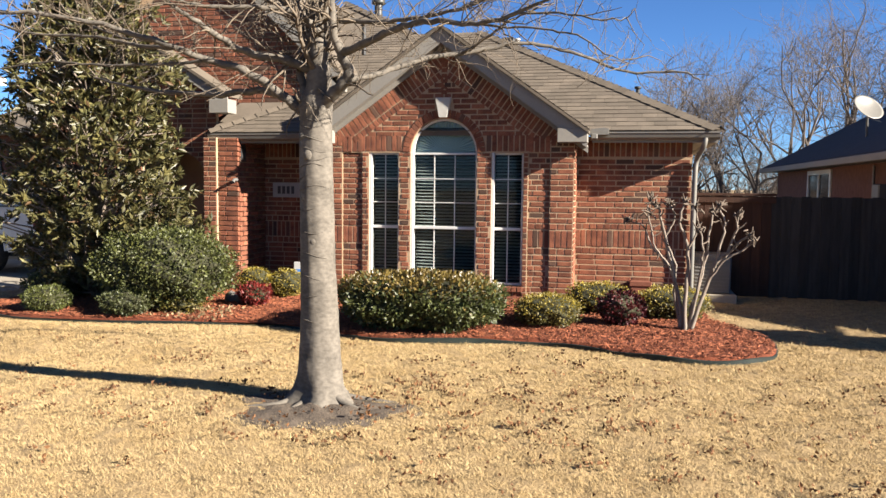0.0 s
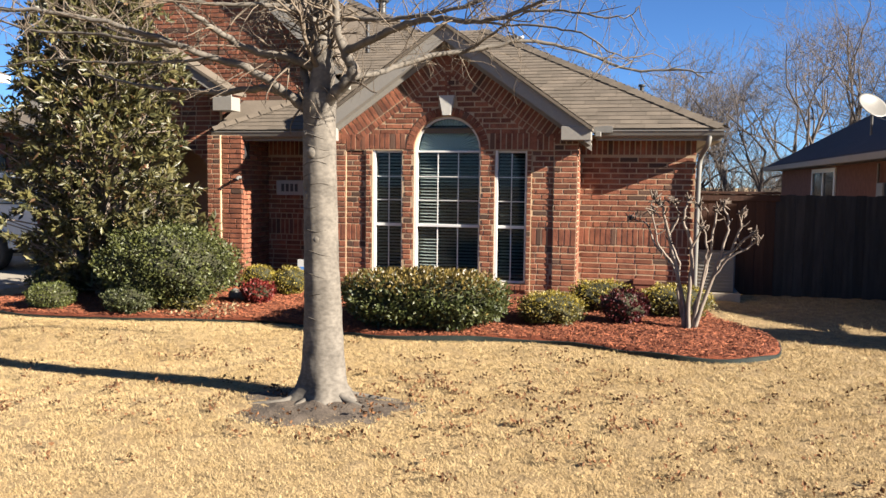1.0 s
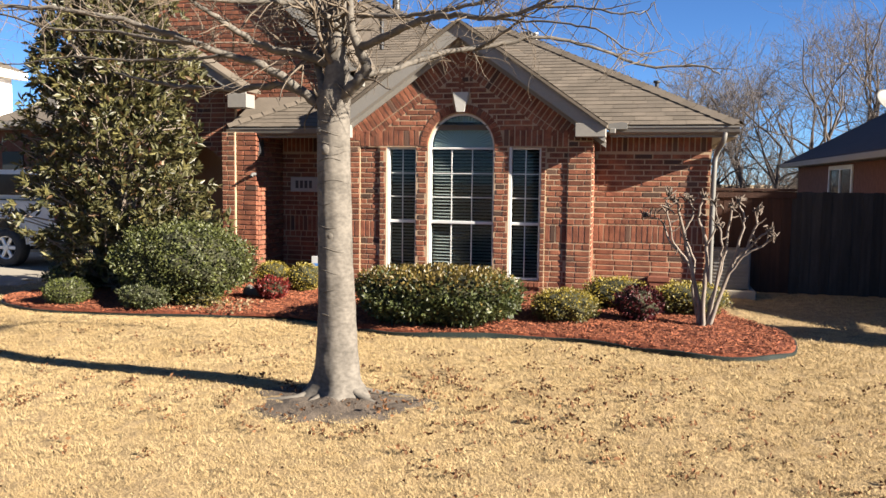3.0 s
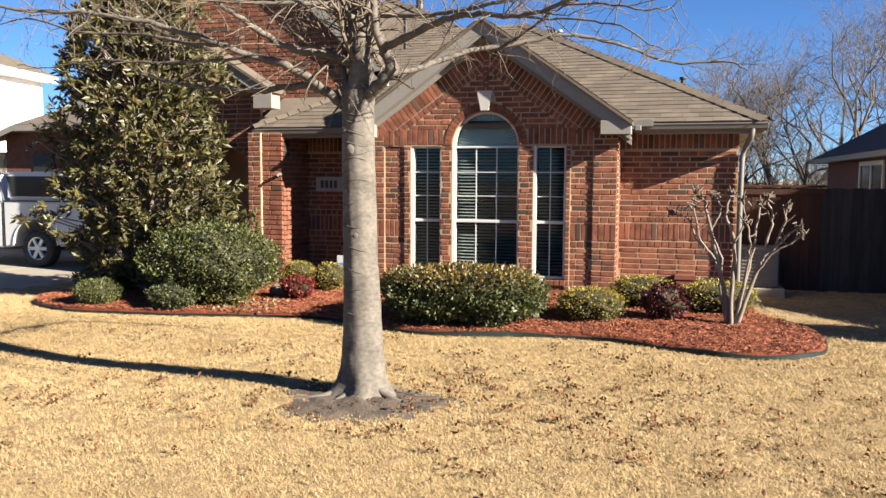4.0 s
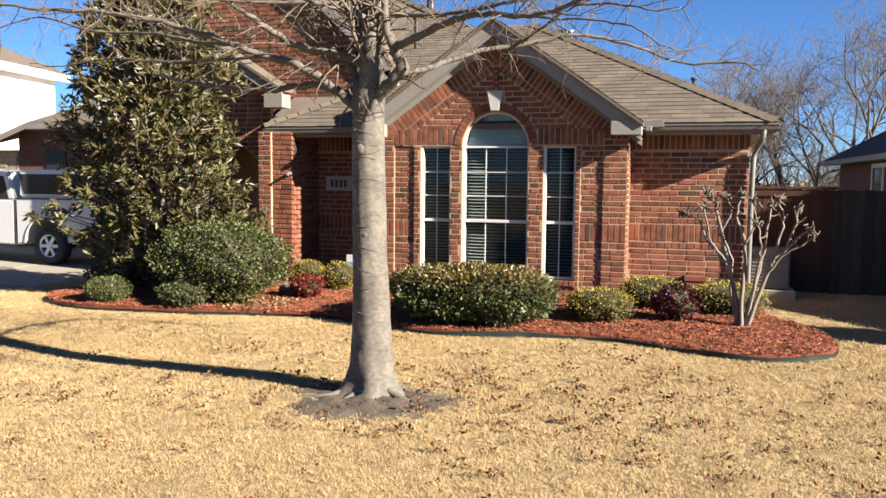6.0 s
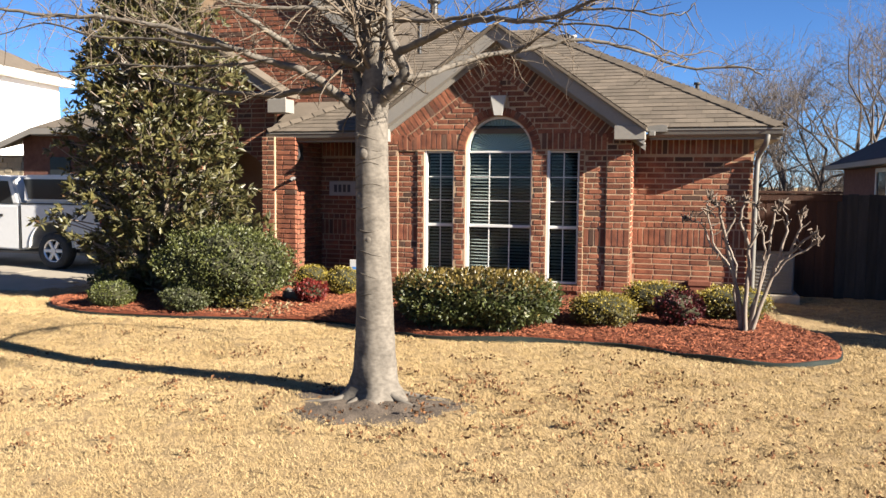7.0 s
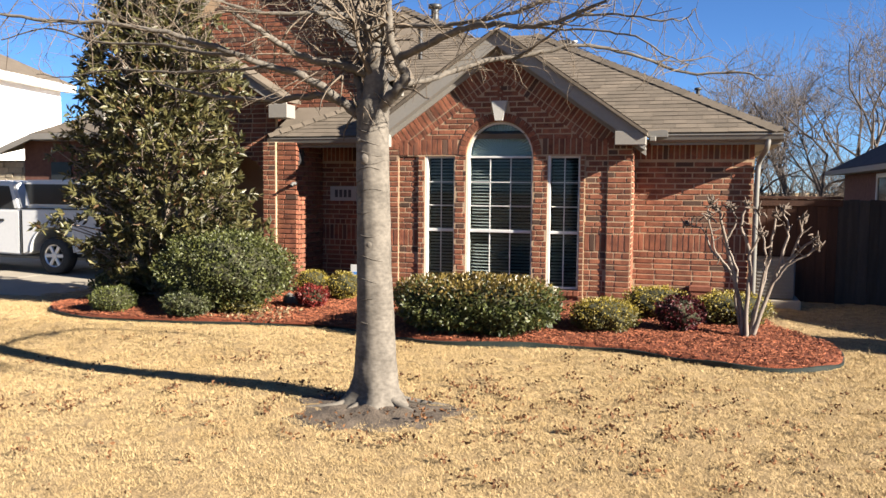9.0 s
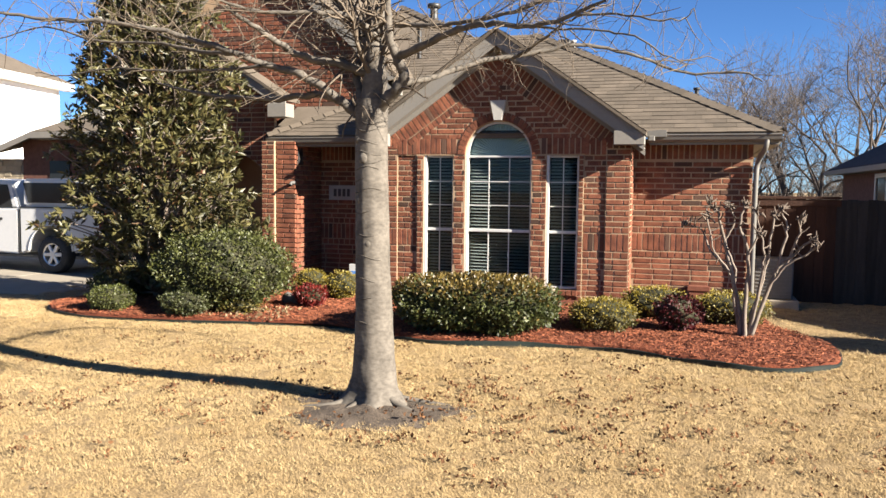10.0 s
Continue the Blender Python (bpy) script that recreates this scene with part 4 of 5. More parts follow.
for s_ in (-1, 1):
    bm = bmesh.new()
    x1 = EXC + s_ * 1.84
    slab(bm, [(EXC, ENTRY - 0.30, EZ1 + 0.17), (x1, ENTRY - 0.30, EZ1 + 0.17 - 1.15), (x1, 11.98, EZ1 + 0.17 - 1.15), (EXC, 11.98, EZ1 + 0.17)], 0.05)
    part("roof", bm, M_SHINGLE, house, "grey-brown shingle roof of the entrance gable")
    bm = bmesh.new()
    zt = EZ1 + 0.12
    prism(bm, [(EXC, zt), (x1, zt - 1.15), (x1, zt - 1.31), (EXC, zt - 0.16)], ENTRY - 0.27, ENTRY - 0.24)
    prism(bm, [(EXC, zt - 0.13), (x1, zt - 1.28), (x1, zt - 1.31), (EXC, zt - 0.16)], ENTRY - 0.239, ENTRY - 0.01)
    x0, xe = sorted((x1 - s_ * 0.30, x1 + s_ * 0.02))
    box(bm, x0, xe, ENTRY - 0.29, ENTRY - 0.01, zt - 1.4, zt - 1.19, 0.005)
    part("rake_board", bm, M_TRIM, house, "grey painted rake board with boxed return")

# roof pipes and vents
M_FLUE = material("galvanised", (0.040, 0.040, 0.040), (0.068, 0.068, 0.066), 0.45, 6, 60, 0.1, metal=0.5)
def pipe(x, y, z, r, h, hood, mat, label):
    tb = Tubes()
    tb.add([(x, y, z - 0.15), (x, y, z + h)], [r, r], 10)
    tb.add([(x, y, z + h - 0.01), (x, y, z + h), (x, y, z + h + hood * 0.6), (x, y, z + h + hood * 0.62)], [0.01, r * 1.7, r * 1.7, 0.01], 10)
    return tb.make("roof_vent", mat, house, label)
pipe(0.02, 13.1, 3.0, 0.03, 0.17, 0.06, M_BLACK, "black plumbing vent pipe")
pipe(-5.6, 17.5, 5.36, 0.09, 0.26, 0.13, M_FLUE, "galvanised flue with a cap")
pipe(-2.23, 15.6, 4.25, 0.035, 0.16, 0.05, M_WHITE, "white plastic vent pipe")
pipe(-4.75, 14.0, 4.1, 0.04, 0.36, 0.02, M_BLACK, "black plumbing vent pipe")
bm = bmesh.new()
box(bm, -2.48, -2.26, 15.4, 15.6, 4.2, 4.44, 0.02)
part("roof_vent", bm, M_BLACK, house, "black box vent")

# number plate beside the entrance: its digits stay bars
bm = bmesh.new()
box(bm, -5.75, -5.21, RECESS - 0.035, RECESS - 0.004, 1.425, 1.666, 0.006)
plate = tagged(part("house_plate", bm, M_LIME), "pale stone house plate set on the brick wall", "house plate")
for k in range(4):
    bm = bmesh.new()
    box(bm, -5.66 + k * 0.079, -5.61 + k * 0.079, RECESS - 0.041, RECESS - 0.034, 1.485, 1.608)
    part("dark_bar", bm, M_INK, plate)
# small wall lantern tap with its spout on the tall wall
tb = Tubes()
tb.add([(-5.915, PY + 0.01, 1.70), (-5.915, PY - 0.08, 1.70), (-5.915, PY - 0.12, 1.66)], [0.03, 0.022, 0.028], 8)
tagged(tb.make("wall_bracket", M_METAL), "small pale metal bracket on the brick wall", "bracket")


# ---- the bare tree on the lawn ----
tree = tagged(empty("bare_tree", TREE[0], TREE[1], 0), "leafless lawn tree with smooth grey-tan bark and spreading limbs", "tree")
hh = np.array([-0.05, 0.02, 0.06, 0.12, 0.2, 0.35, 0.6, 1.0, 1.4, 1.8, 2.1, 2.22, 2.3])
rad = np.array([0.26, 0.235, 0.21, 0.185, 0.172, 0.158, 0.145, 0.132, 0.127, 0.124, 0.12, 0.128, 0.115])
cx = np.interp(hh, [0, 0.5, 1.1, 2.3], [-2.285, -2.29, -2.31, -2.325])
dense = np.concatenate([np.linspace(hh[k], hh[k + 1], 6)[:-1] for k in range(12)] + [[2.3]])
N = 48
ang = np.arange(N) * 2 * np.pi / N
ring = []
for z in dense:
    r, x = np.interp(z, hh, rad), np.interp(z, hh, cx)
    flare = np.clip(1 - z / 0.35, 0, 1) ** 2
    lobe = 1 + flare * (0.17 * np.cos(5 * ang + 0.6) + 0.1 * np.cos(3 * ang + 2)) + 0.012 * np.sin(9 * ang + 4 * z) + 0.01 * np.sin(5 * ang - 9 * z) + 0.012 * np.sin(27 * z + 2 * np.sin(3 * ang))
    ring.append(np.stack([x + r * lobe * np.cos(ang), TREE[1] + r * lobe * np.sin(ang), np.full(N, z)], -1))
i, j = np.meshgrid(np.arange(len(dense) - 1), np.arange(N), indexing="ij")
a, b = i * N + j, i * N + (j + 1) % N
soup("trunk", np.concatenate(ring), np.stack([a, b, b + N, a + N], -1).reshape(-1, 4), M_BARK, tree, "smooth trunk with flared base and pruning scars", smooth=True)
# surface roots
def root(pts, r0):
    tb = Tubes()
    p = smooth_path(pts, 5)
    p[:, 2] -= 0.05
    tb.add(p, np.linspace(r0 * 0.6, r0 * 0.16, len(p)), 8)
    tb.make("root", M_BARK, tree)
root([(-2.4, 5.68, 0.10), (-2.55, 5.55, 0.05), (-2.72, 5.5, 0.035), (-2.95, 5.46, 0.0)], 0.05)
root([(-2.3, 5.6, 0.09), (-2.2, 5.45, 0.05), (-2.08, 5.37, 0.02), (-2.0, 5.3, -0.02)], 0.05)
root([(-2.16, 5.66, 0.12), (-2.02, 5.62, 0.06), (-1.88, 5.55, 0.03), (-1.76, 5.5, -0.02)], 0.06)
root([(-2.18, 5.8, 0.09), (-1.98, 5.86, 0.05), (-1.72, 5.9, 0.02), (-1.5, 5.95, -0.02)], 0.045)
root([(-2.36, 5.6, 0.07), (-2.42, 5.45, 0.03), (-2.44, 5.36, -0.01), (-2.5, 5.3, -0.03)], 0.045)
# scars and ridged rings on the trunk
tb = Tubes()
for k, (z, a0, a1) in enumerate(((0.95, 3.4, 5.2), (1.12, 3.9, 5.6), (1.3, 3.6, 5.4), (1.47, 3.4, 5.0), (1.62, 3.3, 5.9), (1.78, 3.5, 5.5), (1.9, 3.2, 5.7), (1.98, 3.8, 5.6), (2.08, 3.4, 5.2), (2.13, 4.2, 5.9), (1.84, 4.4, 5.8), (1.7, 3.5, 4.6), (0.8, 4.0, 5.0), (0.62, 3.6, 4.7))):
    t = np.linspace(a0, a1, 9)
    r = np.interp(z, hh, rad) + 0.001
    tb.add(np.stack([np.interp(z, hh, cx) + r * np.cos(t), TREE[1] + r * np.sin(t), z + 0.02 * np.sin((t - a0) * 2.2 + k)], -1), 0.0035 * np.sin(np.linspace(0.2, 2.9, 9)) + 0.001, 5)
tagged(tb.make("bark_ridges", M_SCAR, tree), kind="stuff")
for z, a, r in ((1.86, 4.55, 0.04), (1.55, 4.2, 0.028), (1.22, 4.8, 0.03), (2.0, 4.1, 0.03)):
    bm = bmesh.new()
    bmesh.ops.create_icosphere(bm, subdivisions=2, radius=r, matrix=Matrix.Translation((np.interp(z, hh, cx) + 0.118 * math.cos(a), TREE[1] + 0.118 * math.sin(a), z)) @ Matrix.Diagonal((1, 0.5, 1.1, 1)))
    part("knot", bm, M_BARK, tree, "healed pruning knot", smooth=True)


def limb(pts, r0, r1, label="", length=0.55, density=7.0, levels=2):
    p = smooth_path(pts, 5)
    p[1:-1] += rng.normal(0, 0.005, (len(p) - 2, 3))
    tb = Tubes()
    rr = np.linspace(r0, r1, len(p)) * (1 + 0.08 * np.sin(np.arange(len(p)) * 2.1))
    tb.add(p, rr, 8)
    ob = tb.make("limb", M_BARK, tree, label)
    tb = Tubes()
    twigs(tb, p, max(r1 * 0.7, 0.0055), length, density * 1.55, levels)
    tagged(tb.make("twig_growth", M_TWIG, tree), kind="stuff")
    return ob


limb([(-2.44, 5.72, 2.2), (-2.64, 5.62, 2.36), (-2.82, 5.57, 2.48), (-3.07, 5.52, 2.55), (-3.29, 5.42, 2.63), (-3.7, 5.32, 2.76), (-4.22, 5.22, 2.86), (-4.85, 5.12, 2.91), (-5.28, 5.02, 2.98)], 0.036, 0.010)
limb([(-2.42, 5.72, 2.26), (-2.78, 5.87, 2.36), (-3.25, 6.02, 2.36), (-3.79, 6.22, 2.4), (-4.31, 6.42, 2.48), (-4.85, 6.62, 2.6)], 0.034, 0.009, length=0.35, density=5)
limb([(-2.36, 5.72, 2.5), (-2.56, 5.62, 2.57), (-2.77, 5.57, 2.6), (-2.95, 5.47, 2.7), (-3.09, 5.32, 2.81), (-3.24, 5.22, 2.93)], 0.036, 0.014)
limb([(-3.11, 5.47, 2.54), (-3.55, 5.52, 2.53), (-4.09, 5.57, 2.55), (-4.56, 5.62, 2.59), (-5.04, 5.67, 2.55), (-5.41, 5.72, 2.59)], 0.013, 0.004, length=0.3, density=5)
limb([(-3.29, 5.42, 2.63), (-3.76, 5.62, 2.7), (-4.14, 5.72, 2.78), (-4.88, 5.82, 2.86), (-5.49, 5.92, 3.02), (-5.98, 5.92, 2.94)], 0.018, 0.005, length=0.4)
limb([(-2.27, 5.72, 2.22), (-2.11, 5.64, 2.33), (-2.02, 5.62, 2.44), (-2.05, 5.6, 2.53), (-2.1, 5.57, 2.67), (-2.11, 5.52, 2.86), (-2.13, 5.52, 3.13)], 0.05, 0.022, length=0.45)
limb([(-2.07, 5.6, 2.59), (-1.78, 5.42, 2.64), (-1.51, 5.27, 2.7), (-1.24, 5.12, 2.69), (-0.97, 5.02, 2.64), (-0.72, 4.92, 2.68), (-0.51, 4.82, 2.73)], 0.03, 0.009, length=0.45, density=9)
limb([(-2.03, 5.62, 2.4), (-1.84, 5.82, 2.47), (-1.52, 6.07, 2.62), (-1.2, 6.22, 2.68), (-0.87, 6.32, 2.75), (-0.5, 6.42, 2.68), (-0.08, 6.52, 2.54), (0.32, 6.52, 2.53), (0.47, 6.52, 2.46)], 0.024, 0.006, length=0.42, density=7)
limb([(-2.23, 5.72, 2.86), (-1.86, 5.62, 2.8), (-1.58, 5.52, 2.79), (-1.24, 5.42, 2.81), (-0.92, 5.32, 2.88)], 0.02, 0.01, length=0.5, density=9)
limb([(-1.3, 6.17, 2.66), (-1.08, 6.02, 2.74), (-0.9, 5.92, 2.84), (-0.69, 5.82, 2.9)], 0.013, 0.006, length=0.4, density=9)
limb([(-0.94, 5.02, 2.64), (-0.55, 4.92, 2.58), (-0.35, 4.87, 2.53), (-0.17, 4.82, 2.41), (-0.04, 4.82, 2.35)], 0.008, 0.003, length=0.3)
limb([(-0.72, 4.92, 2.68), (-0.44, 4.82, 2.65), (-0.25, 4.72, 2.59), (-0.08, 4.72, 2.58), (-0.02, 4.72, 2.64)], 0.008, 0.003, length=0.3)
limb([(-2.32, 5.72, 2.2), (-2.29, 5.74, 2.5), (-2.31, 5.75, 2.71), (-2.29, 5.75, 2.89), (-2.32, 5.77, 3.25), (-2.3, 5.77, 3.61)], 0.095, 0.05, "leader of the tree", length=0.7, density=10)
limb([(-2.39, 5.72, 2.28), (-2.48, 5.82, 2.54), (-2.41, 5.87, 2.68), (-2.47, 5.92, 2.87), (-2.64, 5.97, 3.0), (-2.84, 6.02, 3.21)], 0.032, 0.015, length=0.6, density=10)
limb([(-2.3, 5.72, 2.5), (-2.49, 5.92, 2.79), (-2.64, 6.12, 3.05), (-2.79, 6.22, 3.34)], 0.03, 0.015, length=0.7, density=10)

limb([(-2.26, 5.72, 2.73), (-2.33, 5.60, 2.83), (-2.47, 5.50, 2.89), (-2.69, 5.40, 2.90), (-2.99, 5.30, 2.89), (-3.17, 5.20, 2.93), (-3.37, 5.10, 3.00)], 0.024, 0.008, length=0.45, density=8)
limb([(-3.21, 5.40, 2.61), (-3.56, 5.60, 2.72), (-3.97, 5.75, 2.79), (-4.45, 5.90, 2.95), (-4.99, 6.00, 3.05), (-5.62, 6.10, 3.08)], 0.012, 0.004, length=0.35, density=7)

# ---- magnolia ----
MX, MY = -7.02, 9.58
mag = tagged(empty("magnolia_tree", MX, MY, 0), "dense evergreen magnolia with glossy leaves and brown undersides", "tree")
tb = Tubes()
tb.add(smooth_path([(MX, MY, -0.1), (MX + 0.03, MY, 1.0), (MX - 0.03, MY + 0.05, 2.4), (MX, MY, 4.3)], 4), np.linspace(0.11, 0.03, 13), 8)
tb.make("trunk", M_TWIG, mag)
def crown_r(z):
    return np.interp(z, [0.2, 0.5, 0.8, 1.15, 1.68, 2.26, 2.8, 3.28, 3.8, 4.25, 4.7, 5.0], [0.6, 1.02, 1.32, 1.44, 1.30, 1.26, 1.22, 1.1, 0.9, 0.68, 0.4, 0.12])
nw = 2500
z = rng.uniform(0.3, 4.95, nw)
th = rng.uniform(0, 2 * np.pi, nw)
lump = 1 + 0.11 * np.sin(3 * th + 2.1 * z) + 0.12 * np.sin(5 * th - 4.3 * z) + 0.09 * np.sin(7 * th + 7 * z) + rng.normal(0, 0.06, nw)
q = rng.uniform(0.12, 1.0, nw) ** 0.5
rr = crown_r(z) * lump * q
tipp = np.stack([MX - 0.1 * np.clip(z - 1.8, 0, 1) + rr * np.cos(th), MY + 0.6 * rr * np.sin(th), z], -1)
tb = Tubes()
for k in range(0, nw, 3):
    base = np.array([MX + rng.normal(0, 0.03), MY + rng.normal(0, 0.03), max(0.15, tipp[k][2] - rng.uniform(0.2, 0.8))])
    mid = (base + tipp[k]) / 2 + rng.normal(0, 0.08, 3)
    tb.add(smooth_path([base, mid, tipp[k]], 3), np.linspace(0.018, 0.006, 7), 4)
tagged(tb.make("branchwork", M_MYRTLE, mag), kind="stuff")
# whorls of long leaves round each shoot tip
reps = 15
axis = np.stack([np.cos(th) * 0.75, np.sin(th) * 0.75, np.full(nw, 0.3)], -1) + rng.normal(0, 0.3, (nw, 3))
axis /= np.linalg.norm(axis, axis=1)[:, None]
back = np.repeat(axis, reps, 0) * rng.uniform(0, 0.13, (nw * reps, 1))
pos = np.repeat(tipp, reps, 0) - back + rng.normal(0, 0.008, (nw * reps, 3))
v, f = leaves(pos, np.repeat(axis, reps, 0) * 0.75, 0.12, 0.165, jitter=0.6, droop=0.06)
pick = rng.random(nw * reps) < 0.07
fm = np.repeat(pick, 2)
tagged(soup("crown", v, f[~fm], M_MAGNOLIA, mag, "glossy dark green leaves"), kind="stuff")
tagged(soup("brown_leaves", v, f[fm], M_MAGNOLIA_BROWN, mag, "leaves turned to their brown undersides"), kind="stuff")

# ---- shrubs in the bed ----
shrub("round_shrub", "large rounded dark green evergreen shrub beneath the magnolia", -5.74, 9.15, 1.74, 1.3, 0.98, M_ROUND, 13000, 0.045, 2.3, 1.0, 0.09)
shrub("low_shrub", "low round green clipped shrub at the bed edge", -7.02, 8.58, 0.58, 0.5, 0.31, M_BOX, 3800, 0.026, 2.3, 2.0)
shrub("low_shrub", "low loose grey-green shrub at the bed edge", -5.93, 8.56, 0.6, 0.44, 0.31, M_GREYLEAF, 3600, 0.03, 2.2, 3.0, 0.12)
shrub("dark_shrub", "spreading dark shrub in the magnolia's shade", -7.6, 9.6, 1.0, 0.8, 0.38, M_HOLLY, 3500, 0.04, 2.2, 3.7)
shrub("loose_shrub", "sparse low shrub with yellowing leaves", -5.35, 8.85, 0.8, 0.4, 0.2, M_OLIVE, 700, 0.035, 2.0, 4.0, 0.16, 0.5)
shrub("golden_shrub", "small golden-yellow shrub by the brick wall", -5.42, 11.0, 0.5, 0.45, 0.33, M_YELLOW, 2000, 0.026, 2.1, 5.0)
shrub("golden_shrub", "small golden-yellow shrub behind the tree", -4.62, 10.4, 0.54, 0.5, 0.38, M_YELLOW, 2200, 0.026, 2.1, 6.0)
shrub("nandina", "small bright red nandina in the mulch", -4.69, 9.52, 0.4, 0.38, 0.30, M_RED, 1700, 0.036, 2.0, 7.0, 0.12)
shrub("hedge", "broad clipped holly hedge with bronze new growth on top", -2.28, 8.73, 1.78, 1.14, 0.60, M_HOLLY, 12500, 0.052, 3.0, 8.0, 0.07, 0.86, (M_BRONZE, 0.24, "bronze-yellow new growth"))
shrub("golden_shrub", "golden-green rounded shrub beside the hedge", -0.91, 9.15, 0.74, 0.65, 0.36, M_OLIVE, 3600, 0.028, 2.3, 9.0, 0.09, 0.86, (M_YELLOW, 0.4, "yellow tips"))
shrub("golden_shrub", "golden-yellow shrub against the brick wall", -0.42, 10.2, 0.74, 0.6, 0.39, M_OLIVE, 3000, 0.028, 2.3, 10.0, 0.09, 0.86, (M_YELLOW, 0.6, "yellow tips"))
shrub("maroon_shrub", "dark maroon nandina between golden shrubs", -0.11, 9.35, 0.52, 0.48, 0.40, M_MAROON, 2000, 0.036, 2.0, 11.0, 0.14)
shrub("golden_shrub", "golden-green shrub behind the crape myrtle", 0.48, 10.1, 0.9, 0.7, 0.40, M_OLIVE, 3800, 0.028, 2.4, 12.0, 0.09, 0.86, (M_YELLOW, 0.4, "yellow tips"))
# added out of view on the right, only to throw a shadow band across the lawn
shrub("shadow_shrub", "unseen shrub added beside the lawn to cast a shadow", 4.1, 9.15, 1.0, 1.0, 1.35, M_HOLLY, 2500, 0.05, 2.4, 8.55)

# fallen leaves under the shrubs
fx, fy = rng.uniform(-6.3, -4.7, 420), rng.uniform(8.55, 9.25, 420)
lv, lf = leaves(np.stack([fx, fy, bed_z(fx, fy) + 0.015], -1), np.tile([0.3, 0.2, 0.05], (420, 1)), 0.05, 0.3, 0.9)
M_FALLEN = leaf_material("fallen_leaf", (0.168, 0.108, 0.048), (0.239, 0.179, 0.100), 0.7)
tagged(soup("fallen_leaves", lv, lf, M_FALLEN, stuff=True), "tan fallen leaves scattered on the mulch", "leaves")

# ---- crape myrtle ----
myr = tagged(empty("crape_myrtle", 0.63, 9.55, 0.05), "pruned bare crape myrtle with knobbly pale stems", "tree")
def stem(pts, r0, r1, knob=True):
    p = smooth_path(pts, 4)
    p[1:] += rng.normal(0, 0.006, (len(p) - 1, 3))
    tb = Tubes()
    tb.add(p, np.linspace(r0, r1, len(p)) * 0.78, 8)
    tb.make("stem", M_MYRTLE, myr)
    tb = Tubes()
    if knob:
        for _ in range(13):
            d = rng.normal(0, 1, 3) + np.array([0, 0, 0.9])
            d /= np.linalg.norm(d)
            o = p[-1] + rng.normal(0, 0.02, 3)
            tb.add([o - d * 0.01, o + d * 0.03, o + d * rng.uniform(0.04, 0.085)], [r1 * 0.8, 0.009, 0.004], 5)
        for _ in range(3):
            o = p[rng.integers(len(p) // 2, len(p))]
            d = rng.normal(0, 1, 3) + np.array([0, 0, 0.6])
            d /= np.linalg.norm(d)
            tb.add([o, o + d * 0.05, o + d * 0.1 + [0, 0, 0.02]], [0.01, 0.008, 0.004], 5)
        tagged(tb.make("shoot_growth", M_KNOB, myr), kind="stuff")
stem([(0.6, 9.55, 0.0), (0.56, 9.55, 0.39), (0.46, 9.55, 0.83), (0.37, 9.55, 1.2), (0.29, 9.55, 1.46)], 0.036, 0.017)
stem([(0.62, 9.53, 0.0), (0.62, 9.5, 0.52), (0.63, 9.5, 1.02), (0.53, 9.45, 1.27), (0.58, 9.45, 1.5)], 0.034, 0.015)
stem([(0.64, 9.56, 0.0), (0.7, 9.6, 0.32), (0.8, 9.65, 0.7), (0.87, 9.65, 1.15), (0.89, 9.65, 1.4)], 0.03, 0.013)
stem([(0.66, 9.54, 0.0), (0.8, 9.55, 0.46), (0.92, 9.55, 0.81), (1.1, 9.55, 1.0), (1.27, 9.55, 1.16)], 0.034, 0.013)
stem([(0.92, 9.55, 0.79), (0.97, 9.55, 1.03), (1.01, 9.55, 1.22), (0.95, 9.55, 1.45)], 0.022, 0.012)
stem([(0.46, 9.55, 0.76), (0.25, 9.55, 1.01), (0.15, 9.55, 1.23), (-0.01, 9.55, 1.26)], 0.016, 0.01)
stem([(1.02, 9.55, 0.9), (1.12, 9.55, 1.16), (1.14, 9.55, 1.36)], 0.02, 0.011)
stem([(0.39, 9.55, 1.12), (0.48, 9.55, 1.3), (0.44, 9.55, 1.48)], 0.017, 0.011)
stem([(0.63, 9.5, 0.95), (0.72, 9.5, 1.2), (0.7, 9.5, 1.42)], 0.016, 0.01)
stem([(0.65, 9.57, 0.02), (0.74, 9.5, 0.5), (0.78, 9.45, 0.9), (0.75, 9.42, 1.2)], 0.026, 0.012)
stem([(0.52, 9.55, 0.6), (0.40, 9.5, 0.85), (0.27, 9.46, 1.05), (0.2, 9.45, 1.38)], 0.018, 0.01)
stem([(0.85, 9.55, 0.62), (1.0, 9.5, 0.86), (1.2, 9.48, 1.0), (1.3, 9.46, 1.08)], 0.018, 0.01)
stem([(0.29, 9.55, 1.3), (0.2, 9.52, 1.42), (0.22, 9.5, 1.52)], 0.013, 0.009)
stem([(0.61, 9.57, 0.02), (0.52, 9.62, 0.4), (0.5, 9.62, 0.8), (0.42, 9.6, 1.05)], 0.028, 0.012, False)

myr.location = (0.59, 9.22, 0.05)

# ---- small things by the bed ----
def stone(x, y, w, h, seed, label):
    bm = bmesh.new()
    bmesh.ops.create_icosphere(bm, subdivisions=3, radius=0.5)
    for v in bm.verts:
        v.co = v.co * (1 + 0.3 * noise.noise(v.co * 2.3 + Vector((seed, 0, 0))))
        v.co = Vector((v.co.x * w, v.co.y * w * 0.7, v.co.z * h))
    bmesh.ops.translate(bm, verts=bm.verts, vec=(x, y, float(bed_z(np.array(x), np.array(y))) + h * 0.32))
    tagged(part("stone", bm, M_STONE, smooth=True), label, "stone", "stones in the bed")
stone(-5.12, 9.72, 0.2, 0.17, 1, "grey-white fieldstone lying in the mulch")
